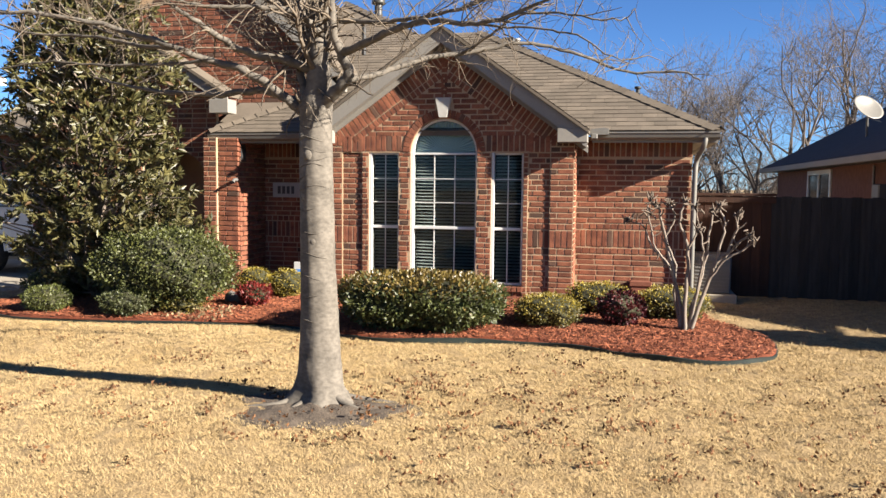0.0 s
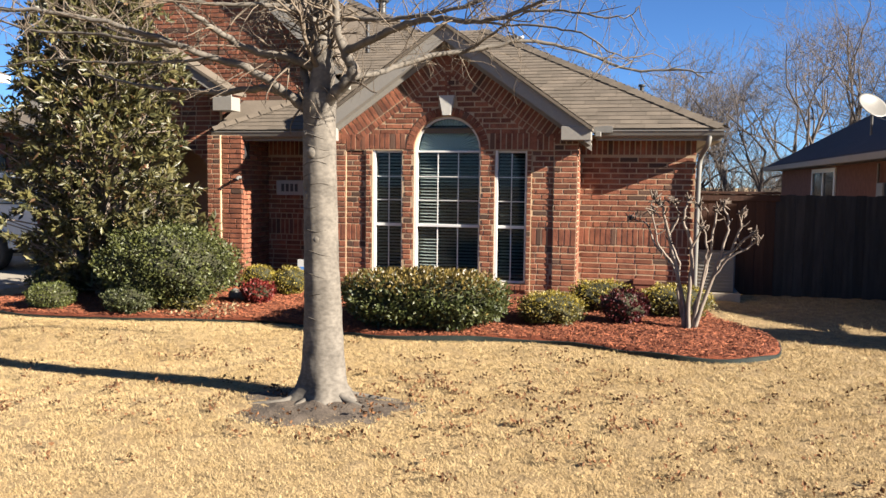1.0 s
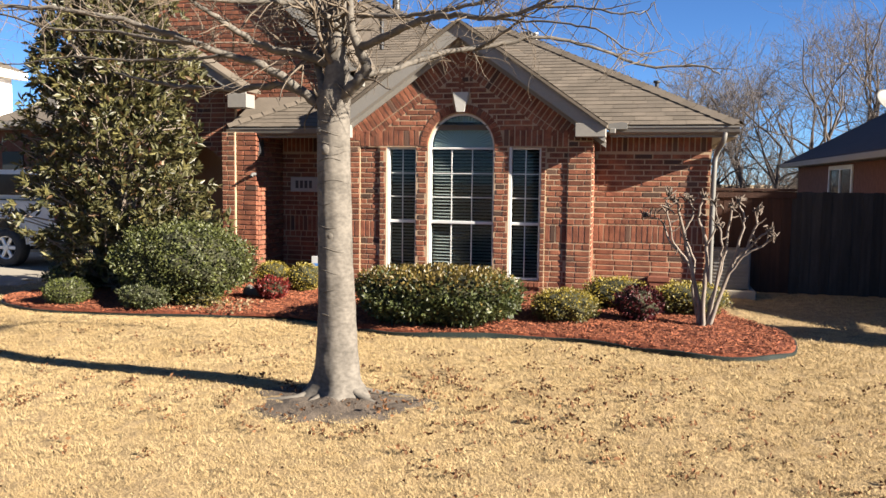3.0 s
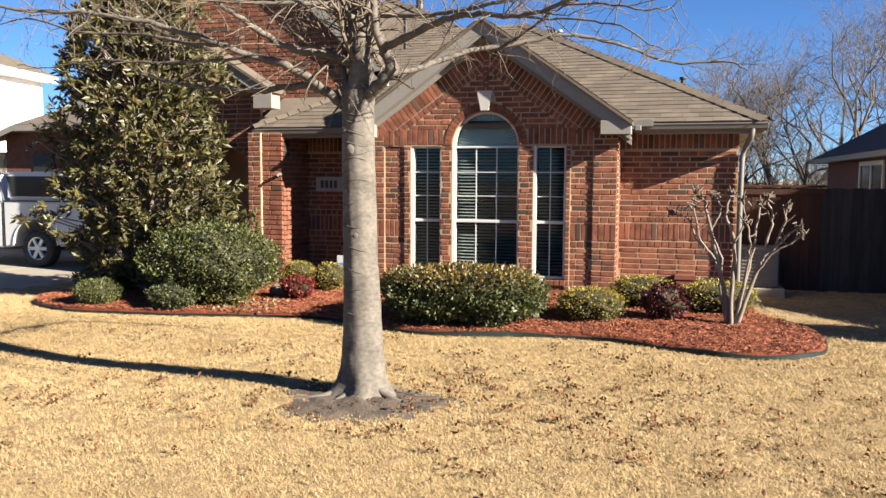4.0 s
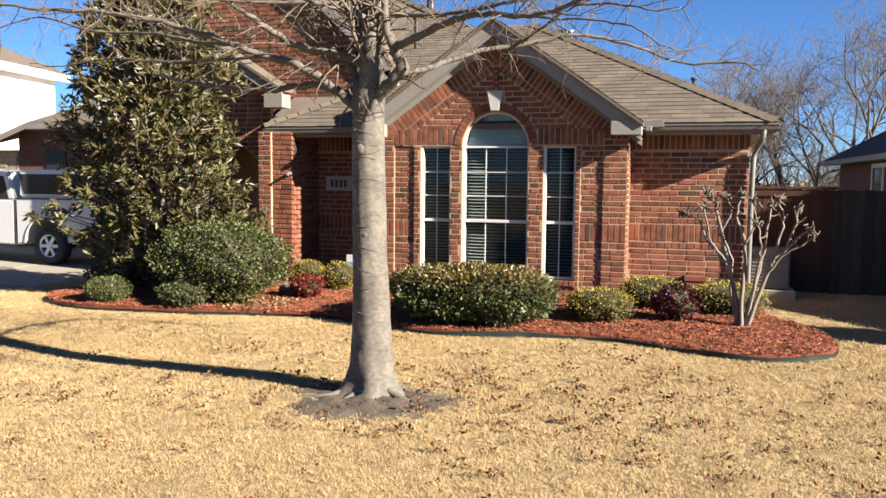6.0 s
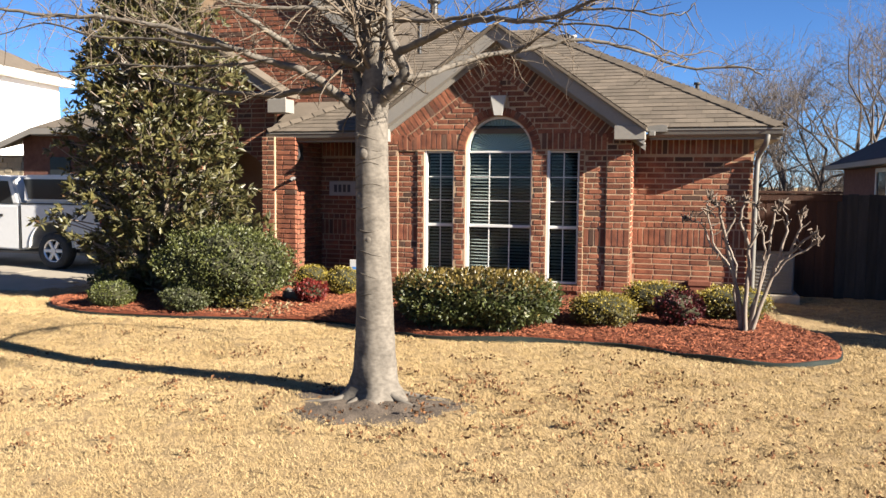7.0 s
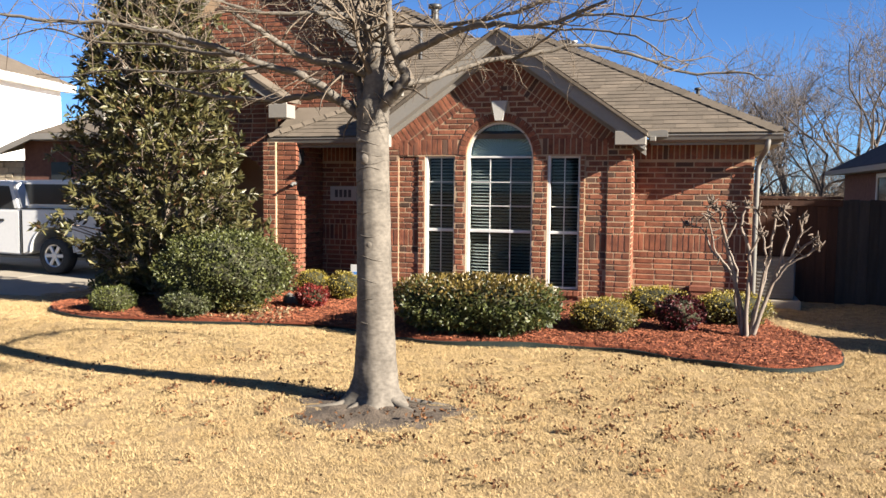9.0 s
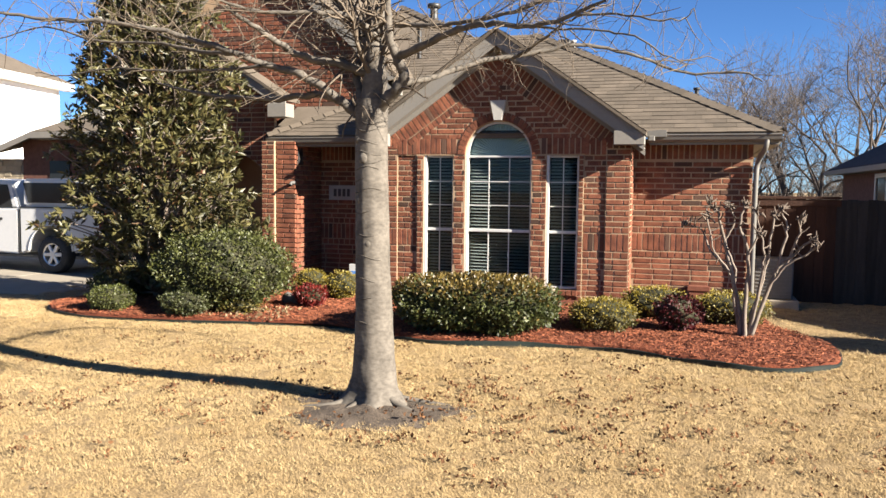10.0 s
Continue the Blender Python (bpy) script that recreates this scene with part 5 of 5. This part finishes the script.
stone(-4.96, 9.68, 0.15, 0.15, 5, "pale grey fieldstone beside the red nandina")
stone(-5.75, 8.95, 0.12, 0.08, 9, "small pale stone at the bed edge")
sign = tagged(empty("yard_sign", -4.53, 10.65, 0.05), "small white and blue yard sign on a stake", "sign")
bm = bmesh.new()
box(bm, -4.64, -4.42, 10.64, 10.655, 0.32, 0.55, 0.004)
board = part("board", bm, M_WHITE, sign)
bm = bmesh.new()
box(bm, -4.62, -4.44, 10.633, 10.639, 0.40, 0.45), box(bm, -4.62, -4.5, 10.633, 10.639, 0.36, 0.375)
part("blue_bar", bm, M_BLUE, board)
bm = bmesh.new()
box(bm, -4.54, -4.52, 10.656, 10.67, 0.0, 0.5)
part("stake", bm, M_METAL, sign)
pot = tagged(empty("clay_planter", 0.13, 11.7, 0.08), "weathered reddish clay planter box against the brick wall", "planter")
bm = bmesh.new()
prism(bm, [(0.02, 0.06), (0.24, 0.06), (0.26, 0.33), (0.0, 0.33)], 11.6, 11.82)
part("body", bm, M_CLAY, pot)
bm = bmesh.new()
box(bm, -0.02, 0.28, 11.585, 11.6, 0.27, 0.34, 0.006), box(bm, 0.06, 0.2, 11.59, 11.6, 0.12, 0.22, 0.004)
part("rim", bm, M_CLAY, pot)

# ---- fence, side yard ----
fence = tagged(empty("wood_fence", 2.4, 13.1, 0), "cedar board fence, reddish by the house, blackened beyond", "fence")
proto = None
for k in range(24):
    if proto is None:
        bm = bmesh.new()
        box(bm, -0.0692, 0.0692, 0, 0.018, 0.0, 1.53, 0.003)
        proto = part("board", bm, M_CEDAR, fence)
        proto.location = (0.86, 13.1, 0)
        proto.matrix_parent_inverse = fence.matrix_world.inverted()
    else:
        o = proto.copy()
        scene.collection.objects.link(o)
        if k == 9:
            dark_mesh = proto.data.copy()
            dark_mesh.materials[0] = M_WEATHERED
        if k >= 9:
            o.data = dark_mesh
        o.location = (0.86 + k * 0.139, 13.1 + (0.004 if k % 2 else 0), 0.006 * math.sin(k * 2.7))
for z in (0.3, 1.3):
    bm = bmesh.new()
    box(bm, 0.8, 4.2, 13.125, 13.165, z, z + 0.09, 0.003)
    part("rail", bm, M_CEDAR, fence)
bm = bmesh.new()
box(bm, 0.79, 2.1, 13.06, 13.16, 1.535, 1.575, 0.004), box(bm, 0.79, 2.1, 13.075, 13.098, 1.43, 1.53, 0.003)
part("cap_rail", bm, M_CEDAR, fence)
for x in (0.84, 2.1, 4.15):
    bm = bmesh.new()
    box(bm, x - 0.045, x + 0.045, 13.17, 13.26, -0.1, 1.5, 0.004)
    part("post", bm, M_CEDAR, fence)
ac = tagged(empty("air_conditioner", 1.15, 12.5, 0), "grey metal air conditioning unit beside the fence", "air conditioner")
bm = bmesh.new()
box(bm, 0.88, 1.42, 12.45, 12.99, 0.1, 0.68, 0.02)
body = part("body", bm, M_METAL, ac)
for k in range(9):
    bm = bmesh.new()
    box(bm, 0.91, 1.39, 12.435, 12.448, 0.16 + k * 0.052, 0.18 + k * 0.052, 0.003)
    part("louvre", bm, M_METAL, body)
bm = bmesh.new()
box(bm, 0.8, 1.5, 12.36, 13.04, -0.05, 0.1, 0.01)
part("pad", bm, M_CONCRETE, ac, "concrete pad")

# ---- neighbouring house on the sunny side ----
nb = tagged(empty("neighbour_house", 6.5, 18, 0), "neighbouring brick house with dark shingle roof and satellite dish", "house")
NX, NE = 4.35, 2.3
bm = bmesh.new()
box(bm, NX, NX + 0.2, 11.6, 27, -0.4, NE), box(bm, NX + 0.2, 12, 11.6, 11.8, -0.4, NE), box(bm, NX + 0.2, 12, 26.8, 27, -0.4, NE)
M_PLAINBRICK = material("brick_far", (0.080, 0.034, 0.024), (0.124, 0.059, 0.044), 0.9, 8, 60, 0.3)
part("wall", bm, M_PLAINBRICK, nb)
bm = bmesh.new()
slab(bm, [(NX - 0.4, 11.25, NE), (8.2, 11.25, NE + 2.3), (8.2, 27.4, NE + 2.3), (NX - 0.4, 27.4, NE)], 0.06)
slab(bm, [(12.4, 11.25, NE), (12.4, 27.4, NE), (8.2, 27.4, NE + 2.3), (8.2, 11.25, NE + 2.3)], 0.06)
part("roof", bm, M_SHINGLE_DARK, nb, "dark grey shingle roof")
bm = bmesh.new()
prism(bm, [(NX, NE - 0.03), (8.2, NE + 2.2), (12, NE - 0.03)], 11.62, 11.78), prism(bm, [(NX, NE - 0.03), (8.2, NE + 2.2), (12, NE - 0.03)], 26.82, 26.98)
part("gable", bm, M_PLAINBRICK, nb)
# front wing with its own gable
WX, WY, WR0, WPITCH = 7.6, 8.95, 11.8, 0.615
bm = bmesh.new()
box(bm, WX, WX + 0.2, WY, 11.59, -0.4, NE), box(bm, 15.8, 16.0, WY, 11.59, -0.4, NE)
prism(bm, [(WX + 0.2, -0.4), (15.8, -0.4), (15.8, NE), (WR0, NE + WPITCH * 4.2 - 0.06), (WX + 0.2, NE)], WY, WY + 0.2)
part("wall", bm, M_PLAINBRICK, nb, "brick wall of the front wing")
for x1 in (WX - 0.4, 16.4):
    bm = bmesh.new()
    slab(bm, [(x1, WY - 0.25, NE), (WR0, WY - 0.25, NE + WPITCH * 4.6), (WR0, 14.5, NE + WPITCH * 4.6), (x1, 14.5, NE)], 0.06)
    part("roof", bm, M_SHINGLE_DARK, nb, "dark grey shingle roof of the front wing")
bm = bmesh.new()
box(bm, NX - 0.5, NX - 0.38, 11.25, 27.4, NE - 0.17, NE - 0.04, 0.01), box(bm, NX - 0.38, NX, 11.25, 27.3, NE - 0.16, NE - 0.14)
part("gutter", bm, M_TRIM, nb, "pale grey fascia and gutter")
wnd = hook(empty("window", NX, 21, 1.0), nb, "white framed window")
bm = bmesh.new()
for q in ((19.9, 20.02, 0.9, 2.1), (22.3, 22.42, 0.9, 2.1), (20.02, 22.3, 0.9, 1.0), (20.02, 22.3, 2.0, 2.1), (21.1, 21.2, 1.0, 2.0)):
    box(bm, NX - 0.04, NX - 0.003, q[0], q[1], q[2], q[3])
part("frame", bm, M_WHITE, wnd)
bm = bmesh.new()
box(bm, NX - 0.012, NX - 0.004, 20.02, 22.3, 1.0, 2.0)
part("pane", bm, M_TINT, wnd)
bm = bmesh.new()
box(bm, NX - 0.16, NX - 0.003, 15.7, 16.1, 1.15, 1.75, 0.02)
part("meter_box", bm, M_METAL, nb, "grey electric meter box")
tb = Tubes()
tb.add([(NX - 0.06, 16.4, 0.0), (NX - 0.06, 16.4, 2.1)], [0.025, 0.025], 8), tb.add([(NX - 0.06, 16.7, 0.0), (NX - 0.06, 16.7, 0.9), (NX - 0.06, 16.2, 1.2)], [0.02, 0.02, 0.02], 8)
tb.make("conduit", M_METAL, nb, "grey conduit pipes")
dish = hook(empty("satellite_dish", 5.3, 19.2, 3.0), nb, "pale satellite dish on a roof mast")
bm = bmesh.new()
bowl = []
for r in np.linspace(0.02, 0.35, 8):
    bowl.append([bm.verts.new((r * math.cos(t), 0.92 * r * math.sin(t), 0.55 * r * r)) for t in np.arange(28) * 2 * math.pi / 28])
bm.faces.new(bowl[0])
for r0, r1 in zip(bowl[:-1], bowl[1:]):
    for k in range(28):
        bm.faces.new([r0[k], r1[k], r1[(k + 1) % 28], r0[(k + 1) % 28]])
bmesh.ops.transform(bm, matrix=Matrix.Translation((4.77, 19.0, 3.36)) @ Vector((0.42, -0.68, 0.6)).to_track_quat("Z", "Y").to_matrix().to_4x4(), verts=bm.verts)
dd = part("reflector", bm, M_GUTTER, dish, smooth=True)
dd.modifiers.new("thickness", "SOLIDIFY").thickness = 0.012
tb = Tubes()
tb.add([(4.85, 19.25, 2.5), (4.85, 19.25, 3.25), (4.8, 19.08, 3.38)], [0.025, 0.025, 0.025], 8), tb.add([(4.78, 19.05, 3.2), (4.95, 18.6, 3.05)], [0.012, 0.012], 6)
tb.make("mast", M_METAL, dish)

# ---- driveway and truck ----
bm = bmesh.new()
for k in range(5):
    box(bm, -22 + k * 2.6, -22 + k * 2.6 + 2.58, 9.9, 14.9, -0.3, -0.035, 0.008)
drive = tagged(part("driveway", bm, M_CONCRETE), "pale concrete driveway slabs", "driveway", kind="structure")
TZ = -0.035
truck = tagged(empty("pickup_truck", -13.7, 14.2, TZ), "silver pickup truck with a topper, parked on the driveway", "truck")
TYN, TYF = 13.3, 15.15
def side(poly, y0, y1, name, mat, label="", parent=None, bevel=0.03):
    bm = bmesh.new()
    prism(bm, [(x, z + TZ) for x, z in poly], y0, y1)
    if bevel:
        bmesh.ops.bevel(bm, geom=bm.edges[:], offset=bevel, segments=2, affect="EDGES")
    return part(name, bm, mat, parent or truck, label)
def arch_pts(cx, r, n=9):
    return [(cx + r * math.cos(a), 0.42 + r * math.sin(a)) for a in np.linspace(math.pi, 0, n)]
WR, WF = -12.13, -15.6
side([(-12.87, 0.36)] + [(WR - 0.52, 0.42)] + arch_pts(WR, 0.52)[1:] + [(-10.9, 0.45), (-10.9, 1.28), (-12.87, 1.28)], TYN, TYF, "body", M_PAINT, "silver truck bed")
side([(-16.6, 0.45), (WF - 0.5, 0.42)] + arch_pts(WF, 0.5)[1:] + [(-12.90, 0.36), (-12.90, 1.25), (-15.0, 1.25), (-16.5, 1.08)], TYN, TYF, "body", M_PAINT, "silver cab and bonnet")
side([(-12.91, 1.24), (-13.1, 1.8), (-14.1, 1.84), (-14.95, 1.24)], TYN + 0.06, TYF - 0.06, "cab", M_PAINT, bevel=0.05)
topper = side([(-12.84, 1.29), (-12.82, 1.84), (-10.95, 1.86), (-10.9, 1.29)], TYN + 0.04, TYF - 0.04, "topper", M_PAINT, "silver fibreglass topper", bevel=0.05)
side([(-12.68, 1.37), (-12.80, 1.76), (-11.05, 1.76), (-11.05, 1.37)], TYN + 0.028, TYN + 0.045, "side_window", M_TINT, "dark tinted window", topper, 0.004)
side([(-12.84, 1.27), (-12.84, 1.295), (-10.9, 1.295), (-10.9, 1.27)], TYN - 0.004, TYN + 0.03, "seal", M_BLACK, "", topper, 0)
side([(-13.08, 1.27), (-13.2, 1.72), (-14.05, 1.74), (-14.5, 1.27)], TYN + 0.045, TYN + 0.062, "cab_window", M_TINT, "dark side window", None, 0.004)
side([(-12.91, 0.4), (-12.885, 1.25), (-12.875, 1.25), (-12.88, 0.4)], TYN - 0.003, TYN + 0.04, "panel_gap", M_BLACK, "", None, 0)
side([(-16.4, 0.28), (-16.4, 0.5), (-10.95, 0.5), (-10.95, 0.32)], TYN + 0.35, TYF - 0.35, "chassis", M_BLACK, "", None, 0.02)
for wx in (WR, WF):
    for wy in (TYN + 0.03, TYF - 0.29):
        bm = bmesh.new()
        prof = [(0.22, 0.0), (0.335, -0.01), (0.365, 0.03), (0.365, 0.22), (0.335, 0.26), (0.22, 0.25)]
        n = 32
        rings = [[bm.verts.new((wx + r * math.cos(2 * math.pi * k / n), wy + y, TZ + 0.365 + r * math.sin(2 * math.pi * k / n))) for r, y in prof] for k in range(n)]
        for k in range(n):
            for p in range(5):
                bm.faces.new([rings[k][p], rings[(k + 1) % n][p], rings[(k + 1) % n][p + 1], rings[k][p + 1]])
        bmesh.ops.recalc_face_normals(bm, faces=bm.faces[:])
        wheel = part("wheel", bm, M_TYRE, truck, "black tyre on an alloy rim", smooth=True)
        bm = bmesh.new()
        bmesh.ops.create_cone(bm, cap_ends=True, segments=28, radius1=0.08, radius2=0.06, depth=0.06, matrix=Matrix.Translation((wx, wy + 0.03, TZ + 0.365)) @ Matrix.Rotation(radians(90), 4, "X"))
        for k in range(6):
            a = k * math.pi / 3
            box(bm, 0.05, 0.215, -0.02, 0.03, -0.035, 0.035, 0.01, Matrix.Translation((wx, wy + 0.03, TZ + 0.365)) @ Matrix.Rotation(a, 4, "Y"))
        for k in range(n):
            q = [(wx + r * math.cos(2 * math.pi * m / n), wy + y, TZ + 0.365 + r * math.sin(2 * math.pi * m / n)) for m in (k, k + 1) for r, y in ((0.225, 0.0), (0.2, 0.02), (0.2, 0.2))]
            v = [bm.verts.new(p) for p in q]
            bm.faces.new([v[0], v[3], v[4], v[1]]), bm.faces.new([v[1], v[4], v[5], v[2]])
        part("rim", bm, M_RIM, wheel, "bright alloy rim")
        bm = bmesh.new()
        bmesh.ops.create_cone(bm, cap_ends=True, segments=24, radius1=0.2, radius2=0.2, depth=0.03, matrix=Matrix.Translation((wx, wy + 0.15, TZ + 0.365)) @ Matrix.Rotation(radians(90), 4, "X"))
        part("brake", bm, M_BLACK, wheel)

side([(-13.5, 1.02), (-13.5, 1.07), (-13.28, 1.07), (-13.28, 1.02)], TYN - 0.03, TYN - 0.004, "door_handle", M_BLACK, "", None, 0.006)
side([(-11.0, 0.85), (-11.0, 1.2), (-10.885, 1.2), (-10.885, 0.85)], TYN - 0.006, TYN + 0.12, "tail_light", M_RED, "red tail light", None, 0.01)
side([(-11.0, 0.42), (-11.0, 0.62), (-10.76, 0.62), (-10.76, 0.42)], TYN + 0.06, TYF - 0.06, "rear_bumper", M_RIM, "bright metal bumper", None, 0.02)
side([(-14.35, 1.25), (-14.35, 1.42), (-14.2, 1.42), (-14.2, 1.25)], TYN - 0.16, TYN - 0.02, "side_mirror", M_BLACK, "", None, 0.02)
tb = Tubes()
lip = np.linspace(0.05, math.pi - 0.05, 15)
tb.add(np.stack([WR + 0.525 * np.cos(lip), np.full(15, TYN - 0.004), TZ + 0.42 + 0.525 * np.sin(lip)], -1), np.full(15, 0.02), 6)
tb.make("wheel_arch", M_PAINT, truck)
truck.scale = (0.96, 0.96, 0.96)
truck.location = (-11.43 - 1.57 * 0.96, 12.35 + 0.9 * 0.96, TZ)

# ---- houses across the driveway ----
lb = tagged(empty("brick_cottage", -17, 20, 0), "low brick house with grey eaves beyond the driveway", "house")
bm = bmesh.new()
box(bm, -18.87, -13, 19.4, 19.6, -0.4, 2.95), box(bm, -18.6, -18.4, 19.6, 26, -0.4, 2.95)
part("wall", bm, M_PLAINBRICK, lb)
bm = bmesh.new()
box(bm, -21.2, -18.9, 19.42, 19.6, -0.4, 2.35)
porch = part("porch_wall", bm, M_CONCRETE, lb, "pale stone porch wall")
srng = random.Random(5)
zc = 1.3
while zc < 2.3:
    hc, xc = srng.uniform(0.1, 0.17), -21.2 + srng.uniform(0, 0.2)
    while xc < -18.96:
        wc = min(srng.uniform(0.25, 0.55), -18.88 - xc)
        bm = bmesh.new()
        box(bm, xc, xc + wc - 0.012, 19.37 + srng.uniform(0, 0.03), 19.43, zc, min(zc + hc - 0.012, 2.36), 0.006)
        part("stone", bm, M_LEDGE, porch)
        xc += wc
    zc += hc
bm = bmesh.new()
slab(bm, [(-18.1, 18.9, 3.12), (-12.8, 18.9, 3.12), (-14, 22, 4.5), (-16.2, 22, 4.5)], 0.07)
slab(bm, [(-20.1, 18.9, 2.42), (-18.1, 18.9, 3.12), (-16.2, 22, 4.5), (-17.5, 22, 3.6)], 0.07)
part("roof", bm, M_SHINGLE, lb, "grey-brown shingle roof")
bm = bmesh.new()
prism(bm, [(-18.1, 3.1), (-12.8, 3.1), (-12.8, 2.93), (-18.1, 2.93)], 18.84, 18.9)
prism(bm, [(-20.1, 2.4), (-18.1, 3.1), (-18.1, 2.93), (-20.1, 2.22)], 18.84, 18.9)
box(bm, -18.1, -12.8, 18.9, 19.4, 2.9, 2.93)
box(bm, -20.2, -19.75, 18.7, 18.84, 2.2, 2.34, 0.01)
part("fascia", bm, M_TRIM, lb, "grey painted fascia")
lw = hook(empty("window", -17.6, 19.4, 1.0), lb, "dark window")
bm = bmesh.new()
box(bm, -17.9, -17.2, 19.37, 19.396, 0.9, 2.3)
part("pane", bm, M_TINT, lw)
wh = tagged(empty("white_house", -26, 28, 0), "two-storey white sided house with shingle roof", "house")
bm = bmesh.new()
pts = [(-25.0, 18.0), (-27.1, 30.0), (-36, 28.4), (-33.9, 16.4)]
lo = [bm.verts.new((x, y, -0.4)) for x, y in pts]
hi = [bm.verts.new((x, y, 6.05)) for x, y in pts]
bm.faces.new(hi)
for k in range(4):
    bm.faces.new([lo[k], lo[(k + 1) % 4], hi[(k + 1) % 4], hi[k]])
bmesh.ops.recalc_face_normals(bm, faces=bm.faces[:])
part("wall", bm, M_SIDING, wh, "white siding")
ww = hook(empty("window", -26.2, 25, 3.6), wh, "pale framed upper window")
d = Vector((-2.1, 12, 0)).normalized()
turn = Matrix.Translation((-26.32, 25.35, 0)) @ Matrix.Rotation(math.atan2(d.y, d.x), 4, "Z")
part("frame", box(bmesh.new(), -0.62, 0.62, -0.04, 0.06, 3.55, 5.15, 0, turn), M_TRIM, ww)
part("pane", box(bmesh.new(), -0.52, 0.52, -0.07, -0.041, 3.65, 5.05, 0, turn), M_TINT, ww)
bm = bmesh.new()
s = Vector((d.y, -d.x, 0))
p0, p1 = Vector((-25.0, 18, 6.1)) - d * 0.5 + s * 0.45, Vector((-27.1, 30, 6.1)) + d * 0.5 + s * 0.45
slab(bm, [p0, p1, p1 - s * 4.6 - d * 4 + Vector((0, 0, 2.3)), p0 - s * 4.6 + d * 4 + Vector((0, 0, 2.3))], 0.08)
part("roof", bm, M_SHINGLE, wh, "tan shingle roof")
bm = bmesh.new()
slab(bm, [p0 + Vector((0, 0, -0.02)), p1 + Vector((0, 0, -0.02)), p1 - s * 0.03 + Vector((0, 0, -0.02)), p0 - s * 0.03 + Vector((0, 0, -0.02))], 0.3)
slab(bm, [p0 + Vector((0, 0, -0.3)), p1 + Vector((0, 0, -0.3)), p1 - s * 0.44 + Vector((0, 0, -0.3)), p0 - s * 0.44 + Vector((0, 0, -0.3))], 0.03)
part("fascia", bm, M_SIDING, wh, "white fascia and soffit")

# ---- bare trees behind the houses ----
frng = np.random.default_rng(23)
def far_tree(x, y, h, seed, label):
    g = np.random.default_rng(seed)
    top = tagged(empty("bare_tree", x, y, 0), label, "tree", "bare trees behind the houses")
    tb, tw = Tubes(), Tubes()
    def grow(base, d, ln, r, lev):
        k = 6
        q = [base]
        for _ in range(k - 1):
            d = d + g.normal(0, 0.16, 3) + np.array([0, 0, 0.05])
            d /= np.linalg.norm(d)
            q.append(q[-1] + d * ln / (k - 1))
        q = np.array(q)
        (tb if lev > 2 else tw).add(q, np.linspace(r, r * 0.55, k), 6 if lev > 2 else 3)
        if lev == 0:
            return
        for _ in range(g.integers(3, 5) if lev > 1 else 4):
            t = g.integers(2, k)
            nd = d + g.normal(0, 0.55, 3)
            nd /= np.linalg.norm(nd)
            grow(q[t], nd, ln * g.uniform(0.55, 0.8), max(r * g.uniform(0.4, 0.6), 0.0065), lev - 1)
    for _ in range(g.integers(1, 3)):
        grow(np.array([x + g.normal(0, 0.2), y, -0.2]), np.array([g.normal(0, 0.12), g.normal(0, 0.12), 1.0]), h * 0.36, h * 0.0095, 5)
    tb.make("trunk", M_FAR_BARK, top)
    tw.make("crown", M_FAR_BARK, top)
for k, (x, y, h) in enumerate(((0.6, 29, 7.4), (2.6, 32, 8.6), (6.8, 33, 9.8), (10.6, 30, 11.2), (13.0, 28, 11.0), (8.6, 38, 13.5), (13.5, 36, 13.5), (5.0, 40, 12.5), (1.6, 42, 11.5), (-0.8, 38, 9.4), (-2.6, 42, 10.4), (10.8, 44, 15.0), (16.5, 41, 14.5), (4.4, 31, 8.8), (8.4, 29, 9.6), (11.8, 38, 13.8), (6.4, 46, 14.0), (2.6, 48, 13.2), (18.5, 44, 15.0))):
    far_tree(x, y, h, 40 + k, "leafless grey-brown tree behind the fence")
# distant scrub: one tangle of thin stems
tb = Tubes()
for _ in range(800):
    x, y = frng.uniform(-3, 26), frng.uniform(38, 52)
    h = frng.uniform(1.2, 3.2)
    d = np.array([frng.normal(0, 0.35), frng.normal(0, 0.3), 1.0])
    p = np.array([x, y, -0.1])
    q = [p, p + d * h * 0.4, p + d * h * 0.75 + frng.normal(0, 0.25, 3), p + d * h + frng.normal(0, 0.5, 3)]
    tb.add(q, [0.05, 0.035, 0.02, 0.01], 3)
    for _ in range(3):
        o = q[1] + (q[2] - q[1]) * frng.random()
        e = o + frng.normal(0, 0.5, 3) + [0, 0, 0.5]
        tb.add([o, e], [0.018, 0.008], 3)
tagged(tb.make("scrub", M_FAR_BARK), "distant tangle of leafless brush", "brush", kind="stuff")
